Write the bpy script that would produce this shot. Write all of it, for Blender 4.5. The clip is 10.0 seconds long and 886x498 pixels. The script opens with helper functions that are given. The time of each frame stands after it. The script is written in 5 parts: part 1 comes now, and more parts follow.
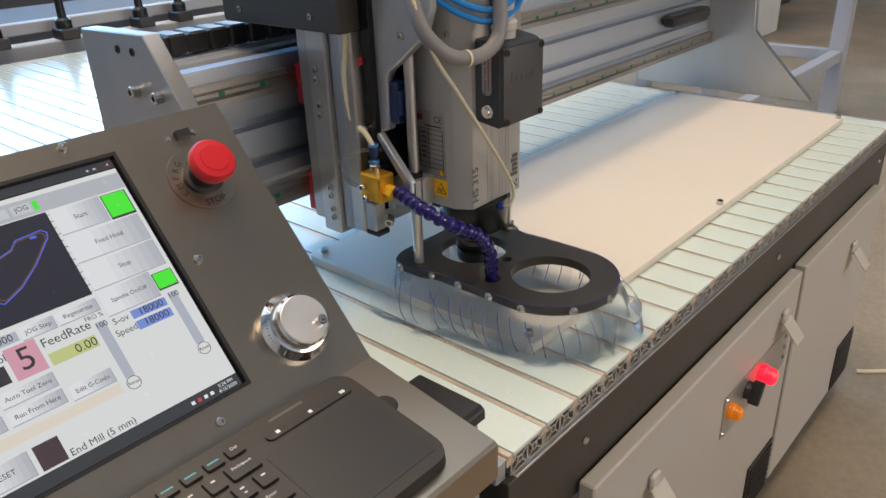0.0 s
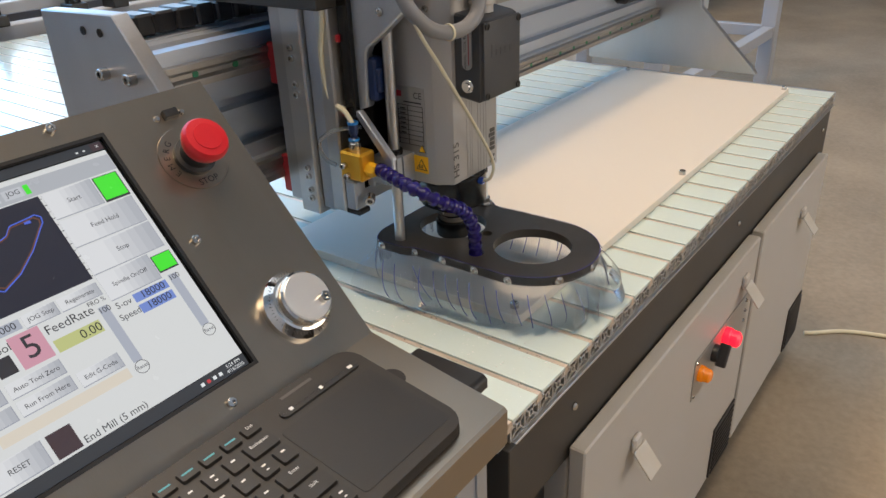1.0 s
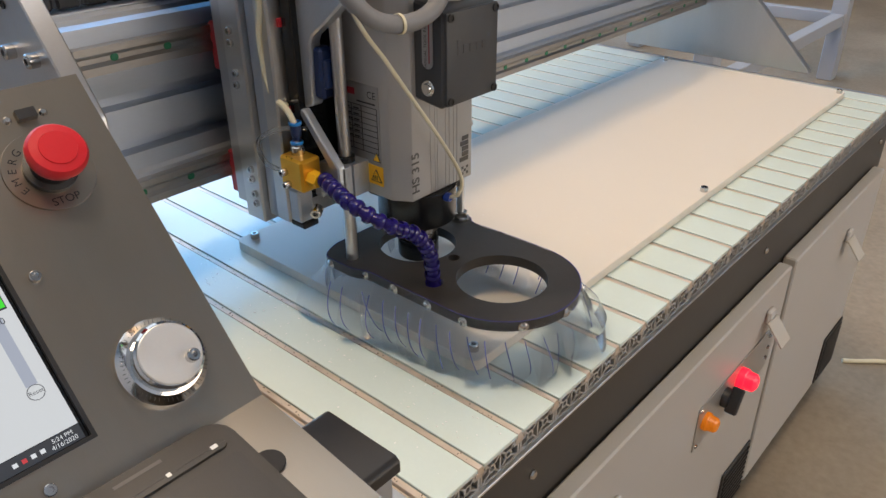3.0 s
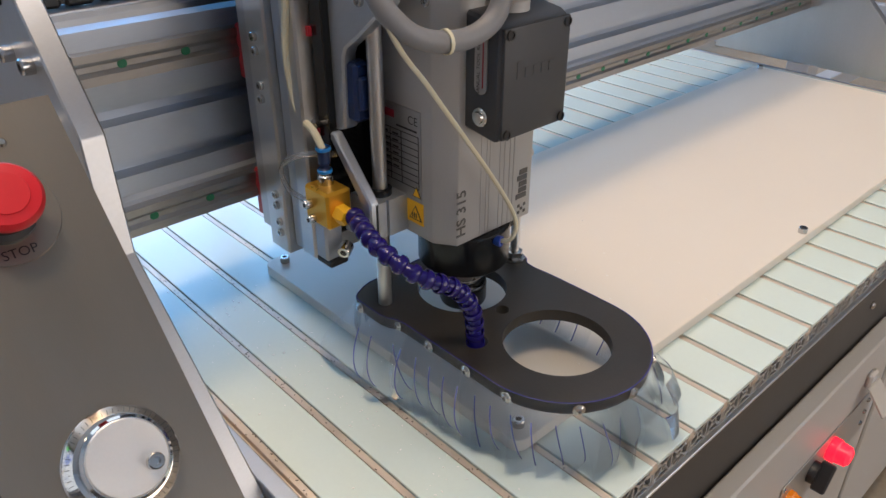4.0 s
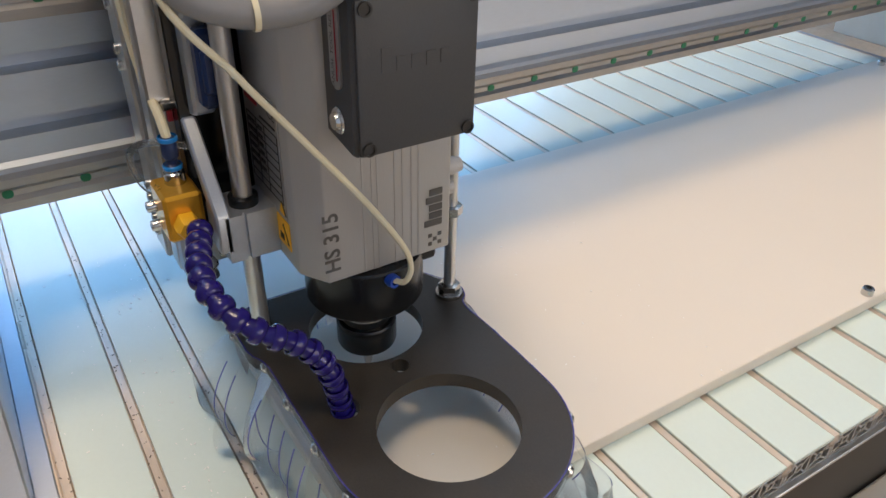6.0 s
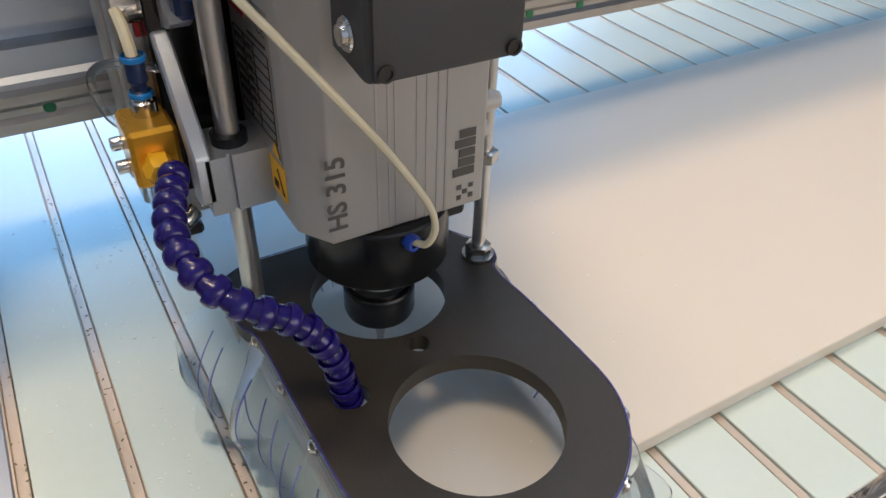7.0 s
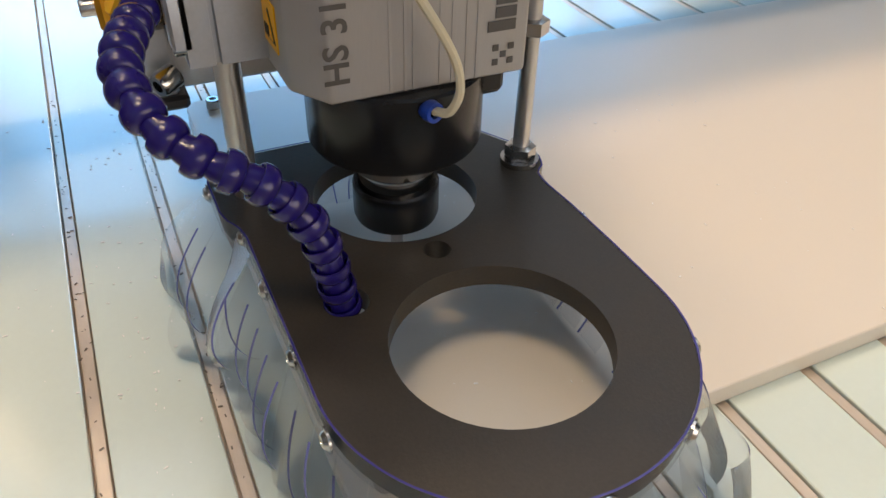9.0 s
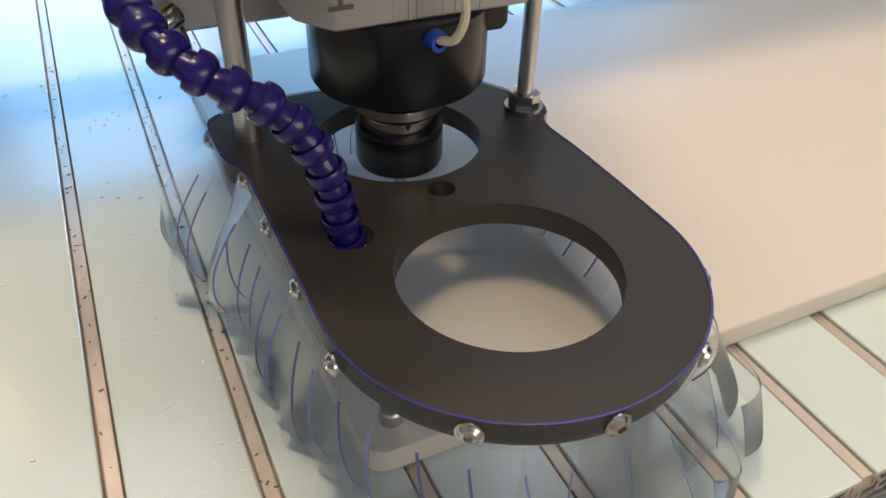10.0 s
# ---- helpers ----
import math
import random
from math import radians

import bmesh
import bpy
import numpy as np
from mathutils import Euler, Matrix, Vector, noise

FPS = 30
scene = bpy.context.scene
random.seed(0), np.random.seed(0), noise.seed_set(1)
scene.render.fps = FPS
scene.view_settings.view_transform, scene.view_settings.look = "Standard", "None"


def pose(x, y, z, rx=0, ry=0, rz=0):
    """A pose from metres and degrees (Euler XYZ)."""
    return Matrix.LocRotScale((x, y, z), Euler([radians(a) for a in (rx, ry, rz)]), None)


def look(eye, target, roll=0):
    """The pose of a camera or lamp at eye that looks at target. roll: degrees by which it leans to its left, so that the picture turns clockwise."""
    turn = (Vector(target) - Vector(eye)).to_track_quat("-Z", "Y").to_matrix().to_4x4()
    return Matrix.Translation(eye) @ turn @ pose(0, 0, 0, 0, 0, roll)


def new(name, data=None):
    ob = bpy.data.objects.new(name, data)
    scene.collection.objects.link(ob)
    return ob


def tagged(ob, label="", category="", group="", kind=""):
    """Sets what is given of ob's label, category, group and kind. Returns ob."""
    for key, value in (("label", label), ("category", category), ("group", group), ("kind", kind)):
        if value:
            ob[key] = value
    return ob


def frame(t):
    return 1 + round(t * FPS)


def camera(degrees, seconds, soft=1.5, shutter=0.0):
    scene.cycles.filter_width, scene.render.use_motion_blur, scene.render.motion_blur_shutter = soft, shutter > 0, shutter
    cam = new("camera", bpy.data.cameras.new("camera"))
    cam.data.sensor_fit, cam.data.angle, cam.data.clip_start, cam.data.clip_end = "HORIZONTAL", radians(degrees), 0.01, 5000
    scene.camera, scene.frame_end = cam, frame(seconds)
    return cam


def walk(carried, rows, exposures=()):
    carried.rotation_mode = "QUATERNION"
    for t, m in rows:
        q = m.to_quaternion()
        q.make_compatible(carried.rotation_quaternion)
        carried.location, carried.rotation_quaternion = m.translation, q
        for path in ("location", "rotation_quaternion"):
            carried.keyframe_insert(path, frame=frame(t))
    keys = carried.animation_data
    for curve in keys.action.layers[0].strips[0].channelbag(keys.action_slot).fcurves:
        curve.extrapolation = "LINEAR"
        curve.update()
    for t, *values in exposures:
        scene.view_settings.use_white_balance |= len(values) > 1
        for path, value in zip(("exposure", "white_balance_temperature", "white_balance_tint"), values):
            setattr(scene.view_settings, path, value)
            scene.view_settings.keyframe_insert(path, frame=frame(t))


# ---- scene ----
cam = camera(60.3, 10.0)
PATH = [
    (0, (0.452, -1.205, 1.385), (-0.765, 0.132, 0.53), -2.2),
    (0.5, (0.425, -1.236, 1.38), (-0.717, 0.153, 0.505), -2.4),
    (1, (0.417, -1.245, 1.378), (-0.672, 0.174, 0.483), -2.3),
    (1.5, (0.412, -1.245, 1.375), (-0.656, 0.178, 0.462), -2.1),
    (2, (0.405, -1.238, 1.369), (-0.677, 0.163, 0.438), -1.5),
    (2.5, (0.405, -1.171, 1.369), (-0.716, 0.188, 0.422), -0.9),
    (2.7, (0.406, -1.123, 1.37), (-0.732, 0.218, 0.418), -0.8),
    (3.8, (0.343, -0.953, 1.363), (-0.904, 0.253, 0.367), 0.1),
    (4, (0.319, -0.943, 1.363), (-0.952, 0.235, 0.365), 0.0),
    (4.5, (0.296, -0.893, 1.369), (-1.031, 0.212, 0.36), -0.0),
    (5, (0.304, -0.797, 1.368), (-1.082, 0.218, 0.344), -0.1),
    (5.5, (0.317, -0.718, 1.348), (-1.099, 0.222, 0.294), 0.4),
    (6.8, (0.212, -0.666, 1.293), (-1.157, 0.183, 0.108), 2.1),
    (7, (0.207, -0.649, 1.276), (-1.153, 0.177, 0.064), 1.9),
    (7.5, (0.188, -0.621, 1.205), (-1.199, 0.151, -0.013), 2.6),
    (8, (0.177, -0.616, 1.18), (-1.241, 0.123, -0.022), 2.7),
    (8.5, (0.172, -0.62, 1.181), (-1.235, 0.098, -0.045), 2.8),
    (9, (0.181, -0.612, 1.178), (-1.236, 0.075, -0.055), 1.6),
    (9.5, (0.186, -0.621, 1.161), (-1.23, 0.086, -0.061), 2.7),
    (10, (0.194, -0.621, 1.149), (-1.227, 0.073, -0.075), 1.5),
]
walk(cam, [(t, look(eye, target, roll)) for t, eye, target, roll in PATH],
     [(0, 0.10, 6400, 10), (2.5, 0.08, 6350, 10), (4.0, 0.02, 6000, 12), (5.5, 0.05, 6050, 11), (7.0, 0.04, 5950, 10), (7.5, 0.02, 6400, 10), (8.5, 0.02, 6600, 11), (10, 0.0, 6550, 11)])

# ---- world and light ----
world = bpy.data.worlds.new("world")
scene.world = world
world.use_nodes = True
wn = world.node_tree.nodes
sky = wn.new("ShaderNodeTexSky")
sky.sky_type = "NISHITA"
sky.sun_disc = False
sky.sun_elevation, sky.sun_rotation = radians(32), radians(70)
world.node_tree.links.new(sky.outputs[0], wn["Background"].inputs[0])
wn["Background"].inputs[1].default_value = 0.1
scene.view_settings.exposure = 0.0


def area(name, eye, target, sx, sy, watts, color):
    d = bpy.data.lights.new(name, "AREA")
    d.shape, d.size, d.size_y, d.energy, d.color = "RECTANGLE", sx, sy, watts, color
    ob = new(name, d)
    ob.matrix_world = look(eye, target)
    return ob


# warm fill from the front, added to lighten the shoe's left skirt
area("warm_overhead", (1.0, -2.0, 7.7), (0.0, -0.4, 0.9), 1.6, 1.2, 175, (1.0, 0.76, 0.50))
area("warm_overhead", (-2.4, -0.5, 7.7), (0.0, -0.4, 0.9), 1.6, 1.2, 235, (1.0, 0.70, 0.42))
# broad overhead fill under the closed ceiling, added to lift the shaded bed
area("overhead_fill", (-4.2, 0.5, 7.9), (-4.2, 0.5, 0.0), 9.4, 9.0, 250, (0.95, 0.98, 1.0))
# soft fill before the closed east wall, added for the fronts facing it
area("front_fill", (5.8, 1.0, 2.0), (0.0, 0.0, 1.0), 7.0, 3.0, 200, (1.0, 0.84, 0.66))

# ---- materials ----
MATS = {}


def mat(name, color, rough=0.5, metal=0.0, vary=0.08, scale=8.0, bump=0.0, bscale=300.0, stretch=(1, 1, 1), rvary=0.1, coat=0.0, emit=0.0, perob=0.0):
    m = bpy.data.materials.new(name)
    m.use_nodes = True
    n, l = m.node_tree.nodes, m.node_tree.links
    b = n["Principled BSDF"]
    b.inputs["Roughness"].default_value = rough
    b.inputs["Metallic"].default_value = metal
    b.inputs["Coat Weight"].default_value = coat
    b.inputs["Coat Roughness"].default_value = 0.12
    tc = n.new("ShaderNodeTexCoord")
    mp = n.new("ShaderNodeMapping")
    mp.inputs["Scale"].default_value = stretch
    l.new(tc.outputs["Object"], mp.inputs[0])
    big, small = n.new("ShaderNodeTexNoise"), n.new("ShaderNodeTexNoise")
    big.inputs["Scale"].default_value, small.inputs["Scale"].default_value = scale, bscale
    big.inputs["Detail"].default_value, small.inputs["Detail"].default_value = 4, 3
    l.new(mp.outputs[0], big.inputs["Vector"])
    l.new(mp.outputs[0], small.inputs["Vector"])
    mixn = n.new("ShaderNodeMath")
    mixn.operation = "MULTIPLY_ADD"
    mixn.inputs[1].default_value = 0.65
    l.new(big.outputs["Fac"], mixn.inputs[0])
    sm = n.new("ShaderNodeMath")
    sm.operation = "MULTIPLY"
    sm.inputs[1].default_value = 0.35
    l.new(small.outputs["Fac"], sm.inputs[0])
    l.new(sm.outputs[0], mixn.inputs[2])
    src = mixn.outputs[0]
    if perob:
        oi = n.new("ShaderNodeObjectInfo")
        ad = n.new("ShaderNodeMath")
        ad.operation = "MULTIPLY_ADD"
        ad.inputs[1].default_value = perob
        l.new(oi.outputs["Random"], ad.inputs[0])
        l.new(src, ad.inputs[2])
        src = ad.outputs[0]
    fac = n.new("ShaderNodeMapRange")
    fac.inputs["From Min"].default_value, fac.inputs["From Max"].default_value = 0.25, 0.75
    l.new(src, fac.inputs["Value"])
    ramp = n.new("ShaderNodeMixRGB")
    ramp.inputs[1].default_value = (*[max(0, c * (1 - vary)) for c in color], 1)
    ramp.inputs[2].default_value = (*[min(1, c * (1 + vary)) for c in color], 1)
    l.new(fac.outputs[0], ramp.inputs[0])
    l.new(ramp.outputs[0], b.inputs["Base Color"])
    rr = n.new("ShaderNodeMapRange")
    rr.inputs["From Min"].default_value, rr.inputs["From Max"].default_value = 0.3, 0.7
    rr.inputs["To Min"].default_value, rr.inputs["To Max"].default_value = max(0.02, rough * (1 - rvary)), min(1, rough * (1 + rvary))
    l.new(big.outputs["Fac"], rr.inputs["Value"])
    if rvary:
        l.new(rr.outputs[0], b.inputs["Roughness"])
    if bump:
        bp = n.new("ShaderNodeBump")
        bp.inputs["Strength"].default_value, bp.inputs["Distance"].default_value = bump, 0.001
        l.new(small.outputs["Fac"], bp.inputs["Height"])
        l.new(bp.outputs[0], b.inputs["Normal"])
    if emit:
        l.new(ramp.outputs[0], b.inputs["Emission Color"])
        b.inputs["Emission Strength"].default_value = emit
    MATS[name] = m
    return m


mat("alu", (0.62, 0.62, 0.62), 0.34, 1.0, 0.10, 6, 0.0, 400, (1, 1, 6), 0.0)
mat("alu_anod", (0.48, 0.53, 0.61), 0.42, 0.85, 0.06, 5, 0.0, 500, (1, 0.2, 1), 0.0)
mat("alu_cast", (0.46, 0.49, 0.54), 0.45, 0.8, 0.10, 12, 0.0, 500, (1, 1, 1), 0.0)
mat("alu_plate", (0.52, 0.52, 0.53), 0.40, 1.0, 0.08, 5, 0.0, 250, (4, 1, 1), 0.0)
mat("stainless", (0.31, 0.272, 0.225), 0.29, 0.9, 0.05, 3, 0.0, 160, (1, 12, 1), 0.0)
mat("steel", (0.55, 0.54, 0.53), 0.20, 1.0, 0.10, 30, 0.0, 300, (1, 1, 1), 0.3)
mat("chrome", (0.80, 0.79, 0.77), 0.07, 1.0, 0.03, 20)
mat("dial_cap", (0.82, 0.80, 0.77), 0.38, 0.8, 0.03, 30, 0.05, 600)
mat("rail_steel", (0.34, 0.33, 0.32), 0.38, 1.0, 0.15, 10, 0.0, 200, (1, 0.3, 1), 0.3)
mat("bed_panel", (0.62, 0.72, 0.69), 0.19, 0.0, 0.03, 7, 0.0, 260, (1, 1, 1), 0.0, 0.3, 0.0, 0.06)
mat("slot_rail", (0.62, 0.53, 0.44), 0.36, 0.4, 0.25, 30, 0.0, 200, (0.3, 1, 1), 0.3)
mat("profile_end", (0.55, 0.54, 0.53), 0.40, 0.6, 0.25, 40, 0.0, 400)
# near-black that stands for the shade inside hollows
mat("hollow_shade", (0.012, 0.012, 0.014), 0.7, 0.0, 0.3, 20)
mat("sheet", (0.69, 0.635, 0.555), 0.30, 0.0, 0.015, 4, 0.0, 600, (1, 1, 1), 0.0)
mat("sheet_edge", (0.55, 0.55, 0.58), 0.5, 0.0, 0.06, 20)
mat("shoe", (0.033, 0.028, 0.023), 0.44, 0.0, 0.38, 22, 0.10, 700, (1, 1, 1), 0.2)
mat("black_plastic", (0.018, 0.018, 0.02), 0.40, 0.0, 0.2, 20, 0.06, 700)
mat("matt_black", (0.010, 0.010, 0.011), 0.55)
mat("black_gloss", (0.006, 0.007, 0.009), 0.16, 0.0, 0.2, 10)
mat("nose_black", (0.012, 0.014, 0.018), 0.26, 0.3, 0.2, 20)
mat("box_grey", (0.050, 0.052, 0.058), 0.5, 0.0, 0.1, 12, 0.15, 900)
mat("spindle_paint", (0.40, 0.39, 0.38), 0.42, 0.35, 0.04, 6, 0.05, 700, (1, 1, 0.2))
mat("red_plastic", (0.55, 0.012, 0.02), 0.38, 0.0, 0.05, 20)
mat("red_block", (0.42, 0.02, 0.03), 0.4, 0.0, 0.1, 30)
mat("green_dot", (0.01, 0.16, 0.07), 0.5, 0.0, 0.1, 50)
mat("blue_hose", (0.013, 0.007, 0.135), 0.24, 0.0, 0.15, 40, 0.0, 300, (1, 1, 1), 0.25, 0.05)
mat("blue_clip", (0.01, 0.06, 0.42), 0.3, 0.0, 0.1, 40)
mat("blue_dark", (0.01, 0.025, 0.09), 0.35, 0.0, 0.1, 40)
mat("blue_tube", (0.02, 0.22, 0.62), 0.3, 0.0, 0.08, 40)
mat("gold", (0.80, 0.42, 0.04), 0.30, 0.75, 0.10, 30, 0.05, 500)
mat("yellow", (0.85, 0.45, 0.01), 0.45, 0.0, 0.05, 30)
mat("tube_white", (0.72, 0.66, 0.48), 0.38, 0.0, 0.05, 40)
mat("cable_grey", (0.22, 0.22, 0.23), 0.45, 0.0, 0.06, 40)
mat("gland_grey", (0.52, 0.50, 0.48), 0.45, 0.0, 0.05, 30)
mat("cabinet", (0.46, 0.44, 0.41), 0.45, 0.0, 0.03, 4, 0.12, 900)
mat("panel_dark", (0.040, 0.037, 0.034), 0.45, 0.0, 0.06, 4, 0.12, 900)
mat("frame_paint", (0.36, 0.38, 0.42), 0.5, 0.0, 0.06, 5, 0.1, 500)
mat("concrete", (0.29, 0.24, 0.18), 0.62, 0.0, 0.34, 2.2, 0.4, 60, (1, 1, 1), 0.0)
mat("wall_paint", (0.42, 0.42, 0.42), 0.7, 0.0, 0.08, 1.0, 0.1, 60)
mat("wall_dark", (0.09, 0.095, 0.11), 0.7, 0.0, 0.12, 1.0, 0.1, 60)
mat("ceiling_paint", (0.55, 0.55, 0.54), 0.8, 0.0, 0.06, 1.0, 0.1, 60)
mat("lamp_red", (1.0, 0.01, 0.03), 0.25, 0.0, 0.05, 30, 0, 300, (1, 1, 1), 0.1, 0, 1.6)
mat("lamp_orange", (0.55, 0.14, 0.0), 0.25, 0.0, 0.05, 30, 0, 300, (1, 1, 1), 0.1, 0, 0.45)
mat("label_silver", (0.42, 0.41, 0.40), 0.35, 0.7, 0.05, 20)
mat("print_black", (0.02, 0.02, 0.022), 0.5)
mat("print_grey", (0.085, 0.082, 0.08), 0.5)
mat("print_red", (0.35, 0.02, 0.04), 0.5)
mat("print_white", (0.75, 0.76, 0.76), 0.5)
mat("print_blue", (0.08, 0.35, 0.42), 0.5)
mat("key_black", (0.016, 0.015, 0.015), 0.42, 0.0, 0.15, 30, 0.08, 800)
mat("kb_body", (0.022, 0.020, 0.019), 0.48, 0.0, 0.1, 20, 0.08, 900)
mat("chip", (0.82, 0.82, 0.81), 0.5)
mat("grime", (0.16, 0.13, 0.10), 0.8, 0.0, 0.3, 60)
mat("beige_plastic", (0.50, 0.47, 0.42), 0.45, 0.0, 0.04, 20)


def lit(name, color, strength, vary=0.03):
    """A patch of the display, which gives off its own light under a glossy cover."""
    m = mat(name, color, 0.25, 0.0, vary, 60)
    n, l = m.node_tree.nodes, m.node_tree.links
    b = n["Principled BSDF"]
    b.inputs["Emission Color"].default_value = (*color, 1)
    b.inputs["Emission Strength"].default_value = strength
    for k in list(b.inputs["Base Color"].links):
        l.remove(k)
    b.inputs["Base Color"].default_value = (0.02, 0.02, 0.02, 1)
    return m


SCR = 0.74
lit("scr_bg", (0.80, 0.81, 0.80), SCR)
lit("scr_grey", (0.50, 0.52, 0.56), SCR)
lit("scr_btn", (0.62, 0.64, 0.68), SCR)
lit("scr_btn_lo", (0.36, 0.38, 0.44), SCR)
lit("scr_hi", (0.92, 0.93, 0.93), SCR)
for i in range(7):
    lit(f"scr_g{i}", (0.84 - 0.055 * i, 0.845 - 0.053 * i, 0.86 - 0.048 * i), SCR)
lit("scr_green", (0.06, 0.78, 0.03), SCR * 1.2)
lit("scr_navy", (0.012, 0.015, 0.035), SCR)
lit("scr_blue", (0.20, 0.30, 0.72), SCR)
lit("scr_slide", (0.47, 0.50, 0.58), SCR)
lit("scr_pink", (0.72, 0.36, 0.45), SCR)
lit("scr_olive", (0.60, 0.63, 0.26), SCR)
lit("scr_beige", (0.82, 0.74, 0.62), SCR)
lit("scr_ink", (0.03, 0.03, 0.04), SCR)
lit("scr_maroon", (0.06, 0.035, 0.045), SCR)
lit("scr_red", (0.72, 0.05, 0.06), SCR)
lit("scr_line", (0.08, 0.16, 0.80), SCR)
lit("scr_brown", (0.16, 0.06, 0.03), SCR)
lit("scr_bar", (0.035, 0.04, 0.05), SCR)


def clear(name, tint, gloss_rough, base_gloss, lit_haze=0.0, ior=1.42):
    m = bpy.data.materials.new(name)
    m.use_nodes = True
    n, l = m.node_tree.nodes, m.node_tree.links
    n.remove(n["Principled BSDF"])
    tr, gl, mx, fr = n.new("ShaderNodeBsdfTransparent"), n.new("ShaderNodeBsdfGlossy"), n.new("ShaderNodeMixShader"), n.new("ShaderNodeFresnel")
    nz = n.new("ShaderNodeTexNoise")
    nz.inputs["Scale"].default_value = 45
    bp = n.new("ShaderNodeBump")
    bp.inputs["Strength"].default_value, bp.inputs["Distance"].default_value = 0.25, 0.003
    l.new(nz.outputs["Fac"], bp.inputs["Height"])
    l.new(bp.outputs[0], gl.inputs["Normal"])
    tr.inputs[0].default_value = (*tint, 1)
    gl.inputs["Roughness"].default_value = gloss_rough
    fr.inputs[0].default_value = ior
    ad = n.new("ShaderNodeMath")
    ad.operation = "ADD"
    ad.inputs[1].default_value = base_gloss
    l.new(fr.outputs[0], ad.inputs[0])
    l.new(ad.outputs[0], mx.inputs[0])
    l.new(tr.outputs[0], mx.inputs[1])
    l.new(gl.outputs[0], mx.inputs[2])
    out = mx.outputs[0]
    # pale bluish scatter that puts the sky's gleam on the strips into the material
    if lit_haze:
        tl, di, h1, h2 = n.new("ShaderNodeBsdfTranslucent"), n.new("ShaderNodeBsdfDiffuse"), n.new("ShaderNodeMixShader"), n.new("ShaderNodeMixShader")
        tl.inputs[0].default_value = di.inputs[0].default_value = (0.78, 0.83, 0.95, 1)
        h1.inputs[0].default_value, h2.inputs[0].default_value = 0.5, lit_haze
        l.new(tl.outputs[0], h1.inputs[1])
        l.new(di.outputs[0], h1.inputs[2])
        l.new(out, h2.inputs[1])
        l.new(h1.outputs[0], h2.inputs[2])
        out = h2.outputs[0]
    l.new(out, n["Material Output"].inputs[0])
    MATS[name] = m
    return m


clear("pvc", (0.988, 0.993, 1.0), 0.12, 0.0, 0.065)
mat("pvc_rim", (0.06, 0.055, 0.26), 0.25, 0.0, 0.1, 40)
mat("pvc_cut", (0.17, 0.19, 0.46), 0.22, 0.0, 0.15, 60)
clear("clear_tube", (0.86, 0.87, 0.88), 0.10, 0.12)
clear("glass", (0.95, 0.97, 0.97), 0.02, 0.02)


# ---- mesh helpers ----
def finish(name, bm, m, parent=None, label="", smooth=False, mats=()):
    me = bpy.data.meshes.new(name)
    bmesh.ops.recalc_face_normals(bm, faces=bm.faces)
    bm.to_mesh(me)
    bm.free()
    for one in (m, *mats):
        me.materials.append(MATS[one])
    if smooth:
        me.polygons.foreach_set("use_smooth", [True] * len(me.polygons))
    me.set_sharp_from_angle(angle=radians(32))
    ob = new(name, me)
    if parent is not None:
        ob.parent = parent
    if label:
        ob["label"] = label
    return ob


def part(name, bm, m, parent, label="", smooth=False, mats=()):
    return finish(name, bm, m, parent, label, smooth, mats)


def group_at(name, x, y, z, label, category, group="", kind=""):
    ob = new(name)
    ob.location = (x, y, z)
    ob.empty_display_size = 0.02
    return tagged(ob, label, category, group, kind)


class Kit:
    """Parts given in world coordinates, kept under one thing at its base; shift moves a whole assembly."""
    shift = Vector((0, 0, 0))

    def __init__(self, name, base, label, category, group="", kind=""):
        self.root = group_at(name, *(Vector(base) + Kit.shift), label, category, group, kind)
        self.off = Vector(base)

    def add(self, name, bm, m, label="", smooth=False, under=None, mats=()):
        bmesh.ops.translate(bm, verts=bm.verts, vec=-self.off)
        ob = part(name, bm, m, under or self.root, label, smooth, mats)
        return ob


def box(x0, x1, y0, y1, z0, z1, bev=0.0, bm=None, seg=1):
    bm = bm or bmesh.new()
    t = bmesh.new()
    bmesh.ops.create_cube(t, size=1)
    for v in t.verts:
        v.co = Vector(((x0 + x1) / 2 + v.co.x * (x1 - x0), (y0 + y1) / 2 + v.co.y * (y1 - y0), (z0 + z1) / 2 + v.co.z * (z1 - z0)))
    if bev:
        bmesh.ops.bevel(t, geom=t.edges, offset=bev, segments=seg, affect="EDGES", profile=0.6)
    join(bm, t)
    return bm


def join(bm, t):
    lut = [bm.verts.new(v.co) for v in t.verts]
    t.verts.index_update()
    for f in t.faces:
        try:
            g = bm.faces.new([lut[v.index] for v in f.verts])
            g.smooth, g.material_index = f.smooth, f.material_index
        except ValueError:
            pass
    t.free()


def prism(pts, axis, a, b, bev=0.0, bm=None):
    """A polygon pushed along an axis from a to b. Points are the two other coordinates, in the order x, y, z."""
    bm = bm or bmesh.new()
    t = bmesh.new()
    def at(p, h):
        return {"x": (h, p[0], p[1]), "y": (p[0], h, p[1]), "z": (p[0], p[1], h)}[axis]
    lo, hi = [t.verts.new(at(p, a)) for p in pts], [t.verts.new(at(p, b)) for p in pts]
    t.faces.new(lo)
    t.faces.new(hi[::-1])
    for i in range(len(pts)):
        j = (i + 1) % len(pts)
        t.faces.new((lo[i], hi[i], hi[j], lo[j]))
    if bev:
        bmesh.ops.recalc_face_normals(t, faces=t.faces)
        bmesh.ops.bevel(t, geom=[e for e in t.edges if len(e.link_faces) == 2 and e.calc_face_angle(0) > 0.5], offset=bev, segments=1, affect="EDGES")
    join(bm, t)
    return bm


